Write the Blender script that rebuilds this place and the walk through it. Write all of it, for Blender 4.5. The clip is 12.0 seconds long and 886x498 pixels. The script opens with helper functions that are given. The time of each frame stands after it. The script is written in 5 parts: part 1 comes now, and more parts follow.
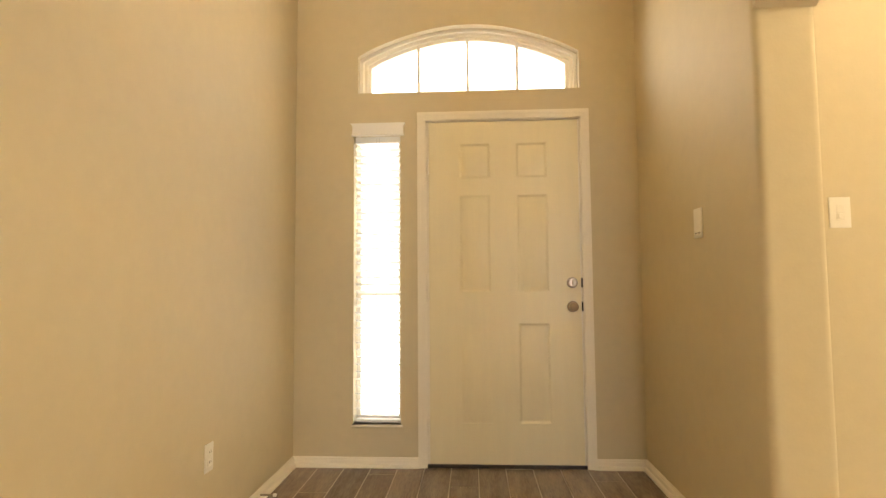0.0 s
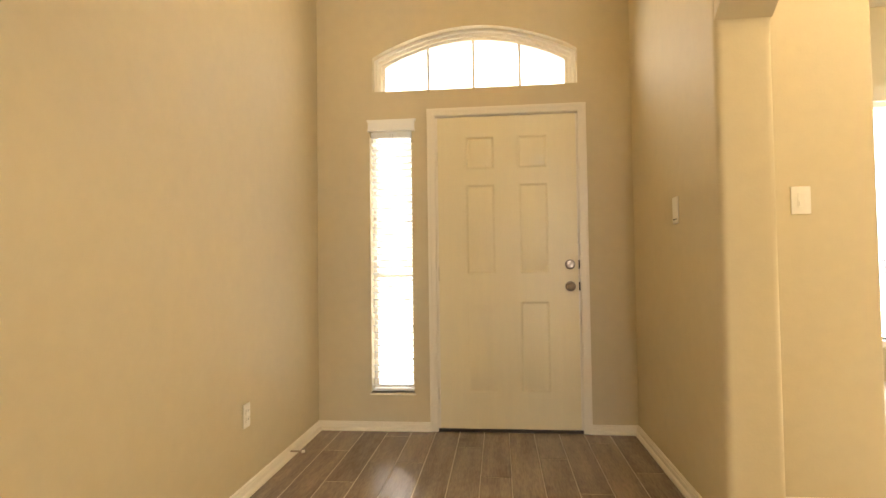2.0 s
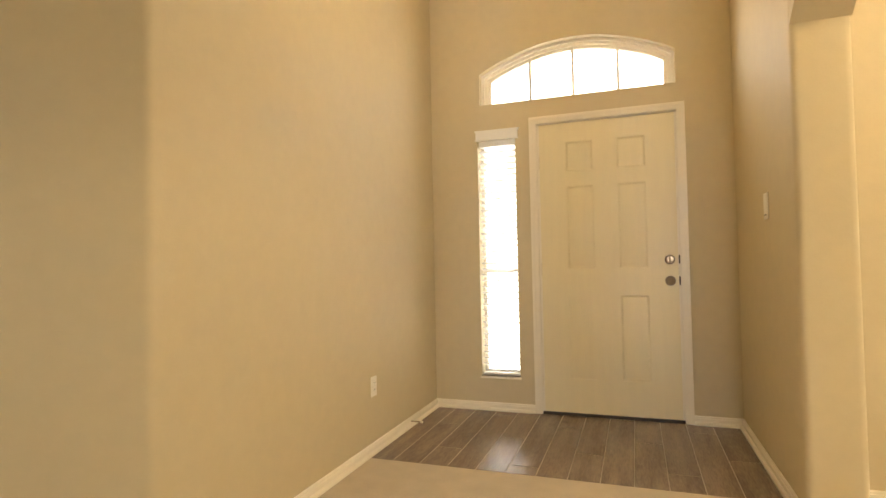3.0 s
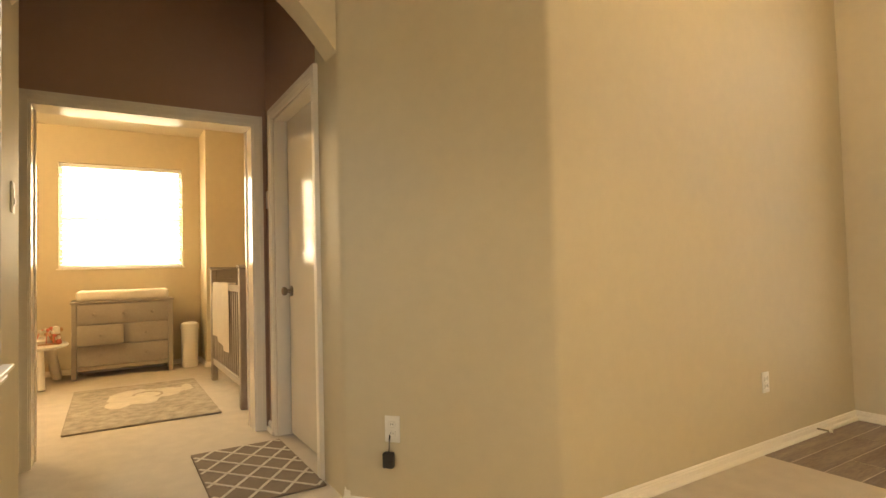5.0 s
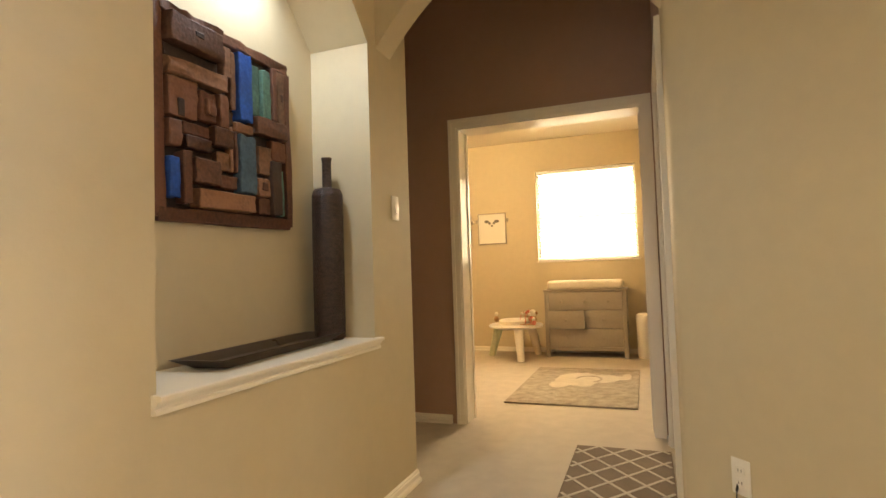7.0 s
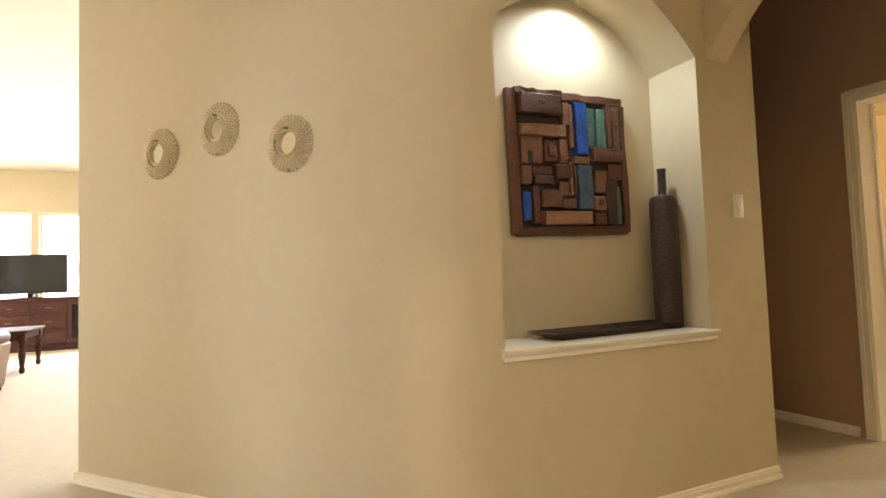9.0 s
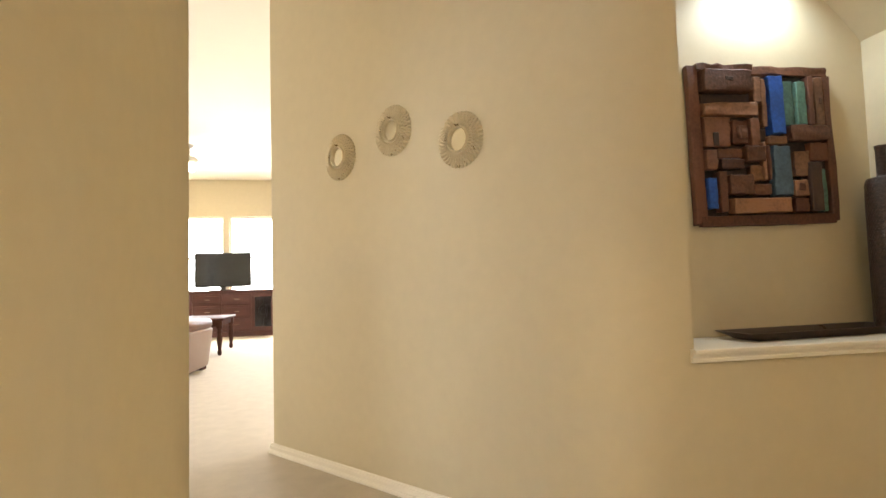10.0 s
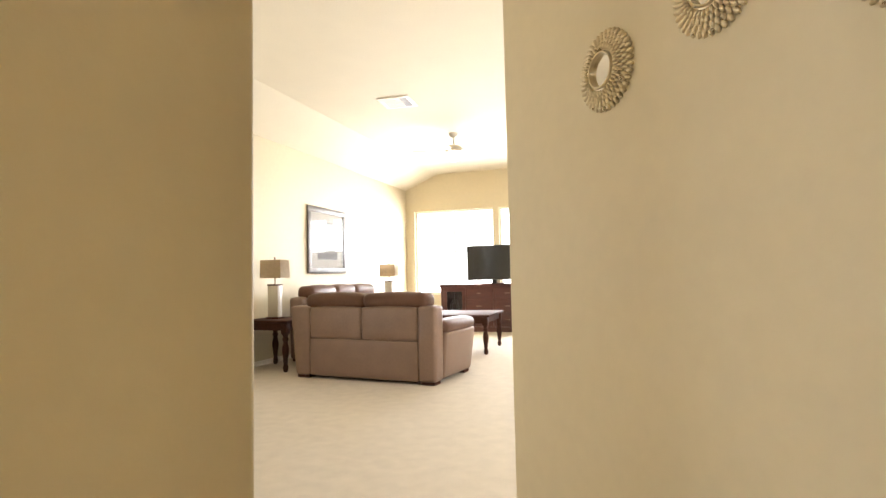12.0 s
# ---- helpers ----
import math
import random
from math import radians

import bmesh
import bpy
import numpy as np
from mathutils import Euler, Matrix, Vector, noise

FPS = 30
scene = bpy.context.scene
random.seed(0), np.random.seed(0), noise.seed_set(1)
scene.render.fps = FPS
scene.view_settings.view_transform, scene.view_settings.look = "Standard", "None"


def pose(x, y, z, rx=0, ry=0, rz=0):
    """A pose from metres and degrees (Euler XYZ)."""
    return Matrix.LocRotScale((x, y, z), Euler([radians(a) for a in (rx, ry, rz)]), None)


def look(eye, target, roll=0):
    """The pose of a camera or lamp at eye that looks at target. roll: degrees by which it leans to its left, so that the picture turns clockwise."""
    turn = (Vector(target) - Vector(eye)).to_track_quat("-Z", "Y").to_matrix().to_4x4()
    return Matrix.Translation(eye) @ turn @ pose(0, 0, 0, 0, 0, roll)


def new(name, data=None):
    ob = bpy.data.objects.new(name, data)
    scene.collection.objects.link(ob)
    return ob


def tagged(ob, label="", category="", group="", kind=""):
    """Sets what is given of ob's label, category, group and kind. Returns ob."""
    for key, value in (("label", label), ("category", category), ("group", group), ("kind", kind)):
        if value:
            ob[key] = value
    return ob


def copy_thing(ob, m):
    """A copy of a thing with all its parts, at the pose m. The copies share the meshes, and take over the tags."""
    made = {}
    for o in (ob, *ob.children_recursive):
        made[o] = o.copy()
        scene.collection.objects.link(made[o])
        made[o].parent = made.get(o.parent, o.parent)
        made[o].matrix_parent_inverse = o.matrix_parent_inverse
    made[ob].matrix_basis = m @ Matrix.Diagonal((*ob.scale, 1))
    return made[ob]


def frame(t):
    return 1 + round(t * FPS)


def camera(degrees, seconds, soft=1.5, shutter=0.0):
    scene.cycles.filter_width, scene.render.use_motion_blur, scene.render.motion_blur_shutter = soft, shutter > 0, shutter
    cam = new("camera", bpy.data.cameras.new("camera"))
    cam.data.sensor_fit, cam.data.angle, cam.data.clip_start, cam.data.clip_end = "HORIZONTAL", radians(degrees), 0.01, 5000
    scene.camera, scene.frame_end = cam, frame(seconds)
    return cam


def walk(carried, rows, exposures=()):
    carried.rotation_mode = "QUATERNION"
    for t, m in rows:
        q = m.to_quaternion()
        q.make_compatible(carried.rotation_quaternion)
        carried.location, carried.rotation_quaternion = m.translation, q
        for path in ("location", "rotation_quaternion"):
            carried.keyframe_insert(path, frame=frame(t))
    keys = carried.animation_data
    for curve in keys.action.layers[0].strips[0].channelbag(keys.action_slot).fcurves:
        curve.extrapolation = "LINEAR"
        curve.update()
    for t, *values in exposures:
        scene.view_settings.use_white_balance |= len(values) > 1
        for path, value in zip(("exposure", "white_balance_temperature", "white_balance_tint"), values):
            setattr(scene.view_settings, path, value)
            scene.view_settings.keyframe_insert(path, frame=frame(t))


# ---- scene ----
cam = camera(78.3, 12.0)
PATH = [
    (0, (0.297, 0.298, 1.064), (0.189, 2.291, 1.196), -0.43),
    (0.5, (0.298, 0.295, 1.066), (0.188, 2.290, 1.153), -0.53),
    (1, (0.290, 0.261, 1.066), (0.189, 2.257, 1.129), -0.56),
    (1.5, (0.327, 0.152, 1.063), (0.237, 2.149, 1.124), -0.54),
    (2, (0.429, -0.005, 1.070), (0.225, 1.983, 1.134), -0.79),
    (2.5, (0.538, -0.179, 1.068), (0.142, 1.781, 1.131), -1.03),
    (4.5, (0.927, -0.617, 1.074), (-0.585, 0.692, 1.128), -1.38),
    (5, (0.887, -0.592, 1.055), (-0.818, 0.453, 1.123), -1.50),
    (5.5, (0.843, -0.463, 1.040), (-1.067, 0.126, 1.113), -1.87),
    (6, (0.761, -0.262, 1.016), (-1.234, -0.152, 1.102), -1.72),
    (6.5, (0.692, -0.029, 1.025), (-1.286, -0.312, 1.114), -1.76),
    (8.5, (0.695, 0.850, 1.052), (-0.394, -0.824, 1.154), -1.95),
    (9, (0.787, 0.937, 1.049), (-0.049, -0.876, 1.157), -1.98),
    (9.5, (0.869, 0.955, 1.048), (0.265, -0.949, 1.158), -1.94),
    (10, (0.906, 0.879, 1.036), (0.557, -1.087, 1.151), -1.63),
    (10.5, (0.906, 0.692, 1.049), (0.815, -1.302, 1.162), -1.52),
    (11, (0.893, 0.390, 1.044), (0.989, -1.605, 1.152), -1.28),
    (11.5, (0.890, 0.006, 1.096), (1.186, -1.970, 1.200), -1.31),
    (12, (0.890, -0.382, 1.087), (1.530, -2.273, 1.194), -1.25),
]
walk(cam, [(t, look(eye, target, roll)) for t, eye, target, roll in PATH],
     exposures=((0.0, 0.18, 6620, 11), (2.5, 0.16, 6620, 11), (4.5, 0.08, 6800, 13), (5.5, 0.02, 6900, 13), (6.5, 0.02, 6750, 14), (9.0, -0.02, 6500, 12), (10.5, -0.12, 6480, 11), (12.0, -0.22, 6450, 10.5)))

# ---- world, large lights ----
world = bpy.data.worlds.new("world")
scene.world = world
world.use_nodes = True
sky = world.node_tree.nodes.new("ShaderNodeTexSky")
sky.sky_type, sky.sun_disc = "NISHITA", False
sky.sun_elevation, sky.sun_rotation = radians(48), radians(160)
world.node_tree.nodes["Background"].inputs[1].default_value = 0.12
world.node_tree.links.new(sky.outputs[0], world.node_tree.nodes["Background"].inputs[0])


def area_lamp(name, eye, target, w, h, watts, color, spread=180):
    d = bpy.data.lights.new(name, "AREA")
    d.shape, d.size, d.size_y, d.energy, d.color = "RECTANGLE", w, h, watts, color
    d.spread = radians(spread)
    ob = new(name, d)
    ob.matrix_world = look(eye, target)
    return ob


def bulb(name, at, watts, color, radius=0.05):
    d = bpy.data.lights.new(name, "POINT")
    d.energy, d.color, d.shadow_soft_size = watts, color, radius
    ob = new(name, d)
    ob.location = at
    return ob


DAY = (1.0, 0.95, 0.86)
WARM = (1.0, 0.70, 0.32)
sun_data = bpy.data.lights.new("sun", "SUN")
sun_data.energy, sun_data.angle, sun_data.color = 2.0, radians(0.6), (1.0, 0.94, 0.85)
sun = new("sun", sun_data)
sun.matrix_world = look((0, 0, 20), (8, 10, 4))
# sky light standing in the openings of the windows
area_lamp("sidelight_daylight", (-0.24, 3.86, 1.12), (-0.24, 0, 1.12), 0.43, 1.9, 25, DAY)
area_lamp("transom_daylight", (0.28, 3.86, 2.42), (0.28, 0, 2.0), 1.5, 0.5, 20, DAY)
area_lamp("bedroom_daylight", (-6.62, -0.45, 1.72), (0, -0.45, 1.6), 1.4, 1.35, 190, (1.0, 0.83, 0.53))
area_lamp("living_daylight", (4.4, -11.85, 1.75), (4.4, 0, -1.2), 2.0, 2.2, 450, (0.97, 0.98, 1.0), 130)
area_lamp("living_daylight", (2.5, -11.85, 1.75), (2.5, 0, -1.2), 2.0, 2.2, 450, (0.97, 0.98, 1.0), 130)
area_lamp("dining_daylight", (3.6, 5.62, 1.5), (3.6, 0, -0.6), 1.9, 2.6, 310, (0.90, 0.95, 1.0))
# shines through an unseen west window, added to brighten the living room
area_lamp("added_west_daylight", (-1.55, -5.3, 1.6), (4, -5.3, -0.6), 3.0, 2.0, 160, (0.98, 0.97, 0.96))
# added lamp behind an unseen window, for the far end of the angled wall
area_lamp("added_east_daylight", (5.85, -2.97, 1.45), (0, -2.97, 1.3), 1.8, 1.9, 43, (0.97, 0.96, 0.96))
# added lamp behind an unseen window, to lift the switch wall and jamb
area_lamp("added_dining_east_daylight", (5.85, 0.35, 1.4), (0, 0.35, 0.6), 1.7, 2.1, 38, (1.0, 0.85, 0.60))
# lamps of the house; the entry and dining ones are unseen, assumed from warm walls
bulb("assumed_foyer_bulb", (0.25, 1.95, 3.10), 23, WARM, 0.09)
bulb("assumed_dining_bulb", (2.75, 1.15, 2.95), 84, (1.0, 0.75, 0.42), 0.1)
bulb("living_fan_bulb", (3.40, -8.44, 2.76), 22, (1.0, 0.86, 0.66), 0.07)
bulb("bedroom_fan_bulb", (-4.55, -1.75, 2.37), 108, (1.0, 0.71, 0.32), 0.06)
spot = bpy.data.lights.new("niche_spot", "SPOT")
spot.energy, spot.color, spot.spot_size, spot.spot_blend, spot.shadow_soft_size = 32, (0.82, 0.93, 1.0), radians(158), 0.75, 0.035
spot_ob = new("niche_spot", spot)
spot_ob.matrix_world = look((-0.89, -1.07, 2.375), (-0.89, -1.12, 0.0))


# ---- materials ----
def material(name, color, rough=0.6, metal=0.0, var=0.08, scale=3.0, fine=60.0, bump=0.0, bscale=250.0, stretch=(1, 1, 1), dark=0.75,
             per_object=0.0, coat=0.0, spec=0.5, knots=0.0):
    m = bpy.data.materials.new(name)
    m.use_nodes = True
    nt = m.node_tree
    b = nt.nodes["Principled BSDF"]
    b.inputs["Roughness"].default_value, b.inputs["Metallic"].default_value = rough, metal
    b.inputs["Coat Weight"].default_value = coat
    b.inputs["Specular IOR Level"].default_value = spec
    link = nt.links.new
    tc = nt.nodes.new("ShaderNodeTexCoord")
    mp = nt.nodes.new("ShaderNodeMapping")
    mp.inputs["Scale"].default_value = stretch
    place = tc.outputs["Object"]
    if per_object:
        info = nt.nodes.new("ShaderNodeObjectInfo")
        shift = nt.nodes.new("ShaderNodeVectorMath")
        spread = nt.nodes.new("ShaderNodeCombineXYZ")
        for k, far in enumerate((37.0, 61.0, 13.0)):
            mul = nt.nodes.new("ShaderNodeMath")
            mul.operation, mul.inputs[1].default_value = "MULTIPLY", far
            link(info.outputs["Random"], mul.inputs[0])
            link(mul.outputs[0], spread.inputs[k])
        shift.operation = "ADD"
        link(place, shift.inputs[0])
        link(spread.outputs[0], shift.inputs[1])
        place = shift.outputs[0]
    link(place, mp.inputs[0])

    def noise_at(s, detail):
        n = nt.nodes.new("ShaderNodeTexNoise")
        n.inputs["Scale"].default_value, n.inputs["Detail"].default_value = s, detail
        link(mp.outputs[0], n.inputs["Vector"])
        return n

    a, c = noise_at(scale, 4), noise_at(fine, 6)
    add = nt.nodes.new("ShaderNodeMath")
    add.operation = "ADD"
    link(a.outputs[0], add.inputs[0])
    link(c.outputs[0], add.inputs[1])
    half = nt.nodes.new("ShaderNodeMath")
    half.operation, half.inputs[1].default_value = "MULTIPLY", 0.5
    link(add.outputs[0], half.inputs[0])
    value = half.outputs[0]
    if per_object:
        r = nt.nodes.new("ShaderNodeMath")
        r.operation, r.inputs[1].default_value, r.inputs[2].default_value = "MULTIPLY_ADD", per_object, -per_object / 2
        link(info.outputs["Random"], r.inputs[0])
        s = nt.nodes.new("ShaderNodeMath")
        s.operation = "ADD"
        link(value, s.inputs[0])
        link(r.outputs[0], s.inputs[1])
        value = s.outputs[0]
    ramp = nt.nodes.new("ShaderNodeValToRGB")
    lo = tuple(max(0, x * (1 - var) * (1 if var < 0.2 else dark)) for x in color)
    hi = tuple(min(1, x * (1 + var)) for x in color)
    ramp.color_ramp.elements[0].position, ramp.color_ramp.elements[1].position = 0.32, 0.68
    ramp.color_ramp.elements[0].color, ramp.color_ramp.elements[1].color = (*lo, 1), (*hi, 1)
    link(value, ramp.inputs[0])
    tone = ramp.outputs[0]
    if knots:
        cell = nt.nodes.new("ShaderNodeTexVoronoi")
        cell.inputs["Scale"].default_value = 3.2
        link(place, cell.inputs["Vector"])
        edge = nt.nodes.new("ShaderNodeValToRGB")
        edge.color_ramp.elements[0].position, edge.color_ramp.elements[1].position = 0.03, 0.16
        low = 1 - knots
        edge.color_ramp.elements[0].color, edge.color_ramp.elements[1].color = (low, low, low, 1), (1, 1, 1, 1)
        link(cell.outputs["Distance"], edge.inputs[0])
        mix = nt.nodes.new("ShaderNodeMix")
        mix.data_type, mix.blend_type = "RGBA", "MULTIPLY"
        mix.inputs[0].default_value = 1.0
        link(tone, mix.inputs[6])
        link(edge.outputs[0], mix.inputs[7])
        tone = mix.outputs[2]
    link(tone, b.inputs["Base Color"])
    rr = nt.nodes.new("ShaderNodeMath")
    rr.operation, rr.inputs[1].default_value, rr.inputs[2].default_value = "MULTIPLY_ADD", 0.16, rough - 0.08
    link(a.outputs[0], rr.inputs[0])
    link(rr.outputs[0], b.inputs["Roughness"])
    if bump:
        n = noise_at(bscale, 3)
        bm_ = nt.nodes.new("ShaderNodeBump")
        bm_.inputs["Strength"].default_value, bm_.inputs["Distance"].default_value = bump, 0.004
        link(n.outputs[0], bm_.inputs["Height"])
        link(bm_.outputs[0], b.inputs["Normal"])
    return m


def glowing(name, color, strength):
    m = bpy.data.materials.new(name)
    m.use_nodes = True
    b = m.node_tree.nodes["Principled BSDF"]
    b.inputs["Base Color"].default_value = (*color, 1)
    b.inputs["Emission Color"].default_value = (*color, 1)
    b.inputs["Emission Strength"].default_value = strength
    return m


MOCHA = material("mocha_wall_paint", (0.41, 0.265, 0.19), 0.62, var=0.035, scale=1.1, fine=16, bump=0.22, bscale=85)
WALL = material("wall_paint", (0.592, 0.510, 0.346), 0.62, var=0.035, scale=1.1, fine=16, bump=0.10, bscale=85)
CEIL = material("ceiling_paint", (0.68, 0.61, 0.47), 0.8, var=0.03, bump=0.3, bscale=70)
TRIM = material("white_trim_paint", (0.84, 0.785, 0.675), 0.34, var=0.02, scale=6, bump=0.03, bscale=40)
DOOR = material("cream_door_paint", (0.80, 0.72, 0.51), 0.36, var=0.03, scale=4, bump=0.12, bscale=60, stretch=(6, 6, 0.6))
TRIMGLOSS = material("glossy_white_trim_paint", (0.84, 0.79, 0.70), 0.14, var=0.03, scale=6, bump=0.02, bscale=20)
GLOSSDOOR = material("glossy_cream_paint", (0.76, 0.70, 0.58), 0.13, var=0.03, scale=4, bump=0.02, bscale=20)
CARPET = material("beige_carpet", (0.545, 0.485, 0.40), 0.95, var=0.10, scale=9, fine=160, bump=0.45, bscale=420, spec=0.1)
PLANK = material("plank_tile", (0.245, 0.190, 0.155), 0.22, var=0.28, scale=3, fine=26, bump=0.10, bscale=60, stretch=(6, 0.7, 1), per_object=0.16, knots=0.5)
GROUT = material("grout", (0.40, 0.345, 0.285), 0.85, var=0.1)
PLASTIC = material("white_plastic", (0.82, 0.79, 0.72), 0.35, var=0.02)
BLACKP = material("black_plastic", (0.015, 0.015, 0.016), 0.4, var=0.1)
NICKEL = material("satin_nickel", (0.33, 0.27, 0.21), 0.28, metal=1.0, var=0.05)
BRUSHED = material("brushed_pale_metal", (0.58, 0.54, 0.47), 0.35, metal=0.5, var=0.05)
BRASSY = material("champagne_metal", (0.64, 0.55, 0.38), 0.30, metal=0.75, var=0.06, scale=20, fine=60)
BRONZE = material("dark_slot", (0.03, 0.025, 0.02), 0.6)
BLIND = material("white_blind_slat", (0.86, 0.85, 0.82), 0.45, var=0.02)
DARKWOOD = material("espresso_wood", (0.058, 0.024, 0.016), 0.58, var=0.3, scale=4, fine=40, stretch=(1, 1, 1), bump=0.05, spec=0.05)
CHERRY = material("dark_cherry_wood", (0.080, 0.025, 0.018), 0.38, var=0.3, scale=4, fine=40, stretch=(0.6, 3, 3), bump=0.05, coat=0.2)
LEATHER = material("tan_leather", (0.180, 0.114, 0.080), 0.40, var=0.12, scale=5, fine=60, bump=0.25, bscale=160)
LEATHER2 = material("brown_leather_cushion", (0.105, 0.054, 0.035), 0.42, var=0.14, scale=6, fine=60, bump=0.3, bscale=120, spec=0.2)
SEAM = material("dark_leather_seam", (0.085, 0.05, 0.036), 0.6, var=0.1)
BLACKWOOD = material("black_tray_lacquer", (0.030, 0.016, 0.012), 0.30, var=0.3, scale=10, bump=0.1)
VASE = material("dark_woven_vase", (0.048, 0.027, 0.021), 0.33, var=0.85, scale=45, fine=130, bump=1.0, bscale=120, stretch=(1, 1, 2.2))
GREYWOOD = material("grey_painted_wood", (0.34, 0.305, 0.25), 0.5, var=0.07, scale=5, fine=40)
TAUPECLOTH = material("taupe_upholstery", (0.47, 0.39, 0.30), 0.9, var=0.1, scale=9, bump=0.4, bscale=200)
CREAM = material("cream_cloth", (0.78, 0.72, 0.60), 0.9, var=0.05, scale=9, bump=0.4, bscale=200)
RUGGREY = material("taupe_rug", (0.215, 0.168, 0.128), 0.95, var=0.14, scale=10, fine=200, bump=0.8, bscale=400, spec=0.1)
RUGPALE = material("pale_rug_pile", (0.62, 0.57, 0.48), 0.95, var=0.1, scale=14, fine=200, bump=0.8, bscale=400, spec=0.1)
RUGFADED = material("faded_pale_pile", (0.57, 0.51, 0.41), 0.95, var=0.15, scale=12, fine=160, bump=0.8, bscale=400, spec=0.1)
RUGNURS = material("grey_nursery_rug", (0.42, 0.365, 0.285), 0.95, var=0.26, scale=14, fine=180, bump=0.8, bscale=400, spec=0.1)
MAT = material("greige_mat_board", (0.50, 0.46, 0.40), 0.85, var=0.03)
PAPER = material("white_mat_paper", (0.80, 0.77, 0.70), 0.8, var=0.02)
SCREEN = material("tv_screen", (0.012, 0.013, 0.015), 0.12, var=0.05, spec=0.7)
GREYFRAME = material("pewter_picture_frame", (0.13, 0.115, 0.105), 0.4, var=0.2, scale=8)
LINEN = material("linen_shade", (0.52, 0.43, 0.31), 0.9, var=0.1, scale=20, fine=200)
CERAMIC = material("pale_ceramic", (0.46, 0.42, 0.34), 0.35, var=0.06)
BLADE = material("fan_blade", (0.50, 0.44, 0.36), 0.5, var=0.1)
PRINTGREY = material("print_ink", (0.20, 0.18, 0.155), 0.8, var=0.3, scale=30)
PRINTBLUE = material("print_pale_blue", (0.48, 0.58, 0.60), 0.8, var=0.2, scale=6)
GREENP = material("pale_green_plastic", (0.56, 0.60, 0.40), 0.4)
REDP = material("coral_plastic", (0.60, 0.16, 0.09), 0.4)
ORANGEP = material("tan_plush", (0.45, 0.26, 0.12), 0.9, var=0.15)
EARTH = material("lawn_ground", (0.10, 0.12, 0.05), 0.95, var=0.3, scale=0.6, fine=6)


def wood(name, color, k=0.35):
    return material(name, color, 0.62, var=k, scale=7, fine=70, bump=0.5, bscale=70, stretch=(1, 1, 1), per_object=0.3)


W_BROWN = wood("reclaimed_brown_wood", (0.150, 0.066, 0.038))
W_RED = wood("reclaimed_red_brown_wood", (0.115, 0.046, 0.027))
W_TAN = wood("reclaimed_tan_wood", (0.235, 0.118, 0.064))
W_DARK = wood("dark_wood_and_shade", (0.045, 0.024, 0.016))
W_BLUE = wood("blue_painted_wood", (0.022, 0.115, 0.52), 0.22)
W_TEAL = wood("green_painted_wood", (0.105, 0.225, 0.18), 0.3)
W_STEEL = wood("slate_blue_painted_wood", (0.060, 0.105, 0.15), 0.3)

glass_mat = bpy.data.materials.new("window_glass")
glass_mat.use_nodes = True
gb = glass_mat.node_tree.nodes["Principled BSDF"]
gb.inputs["Roughness"].default_value, gb.inputs["Transmission Weight"].default_value, gb.inputs["IOR"].default_value = 0.02, 1.0, 1.45
mirror_mat = bpy.data.materials.new("mirror_glass")
mirror_mat.use_nodes = True
mb = mirror_mat.node_tree.nodes["Principled BSDF"]
mb.inputs["Metallic"].default_value, mb.inputs["Roughness"].default_value = 1.0, 0.03
mb.inputs["Base Color"].default_value = (0.85, 0.84, 0.80, 1)
LAMPGLASS = glowing("frosted_lamp_glass", (1.0, 0.80, 0.50), 5.0)
LAMPDAY = glowing("lit_lamp_glass", (1.0, 0.90, 0.72), 9.0)


# ---- mesh helpers ----
def box(bm, x0, x1, y0, y1, z0, z1, bevel=0.0, seg=1):
    m = Matrix.LocRotScale(((x0 + x1) / 2, (y0 + y1) / 2, (z0 + z1) / 2), None, (abs(x1 - x0), abs(y1 - y0), abs(z1 - z0)))
    g = bmesh.ops.create_cube(bm, size=1, matrix=m)
    if bevel:
        edges = list({e for v in g["verts"] for e in v.link_edges})
        bmesh.ops.bevel(bm, geom=edges, offset=bevel, segments=seg, affect="EDGES", profile=0.5)


def rod(bm, p0, p1, r0, r1=None, seg=14, caps=True):
    p0, p1 = Vector(p0), Vector(p1)
    d = p1 - p0
    m = Matrix.Translation((p0 + p1) / 2) @ d.to_track_quat("Z", "Y").to_matrix().to_4x4()
    bmesh.ops.create_cone(bm, cap_ends=caps, segments=seg, radius1=r0, radius2=r0 if r1 is None else r1, depth=d.length, matrix=m)


def lathe(bm, profile, seg=24, at=(0, 0, 0), m=None):
    rings = []
    for r, z in profile:
        ring = []
        for i in range(seg):
            a = 2 * math.pi * i / seg
            p = Vector((r * math.cos(a), r * math.sin(a), z))
            p = (m @ p) if m else p + Vector(at)
            ring.append(bm.verts.new(p))
        rings.append(ring)
    for a, b in zip(rings, rings[1:]):
        for i in range(seg):
            j = (i + 1) % seg
            bm.faces.new((a[i], a[j], b[j], b[i]))
    bm.faces.new(list(reversed(rings[0])))
    bm.faces.new(rings[-1])


def prism(bm, poly, axis, a, b):
    """poly: points in the plane across axis, (x, y), (x, z) or (y, z)."""
    def put(p, h):
        return {"z": (p[0], p[1], h), "y": (p[0], h, p[1]), "x": (h, p[0], p[1])}[axis]
    lo = [bm.verts.new(put(p, a)) for p in poly]
    hi = [bm.verts.new(put(p, b)) for p in poly]
    f = [bm.faces.new(lo), bm.faces.new(list(reversed(hi)))]
    for i in range(len(poly)):
        j = (i + 1) % len(poly)
        f.append(bm.faces.new((lo[i], hi[i], hi[j], lo[j])))
    bmesh.ops.recalc_face_normals(bm, faces=f)


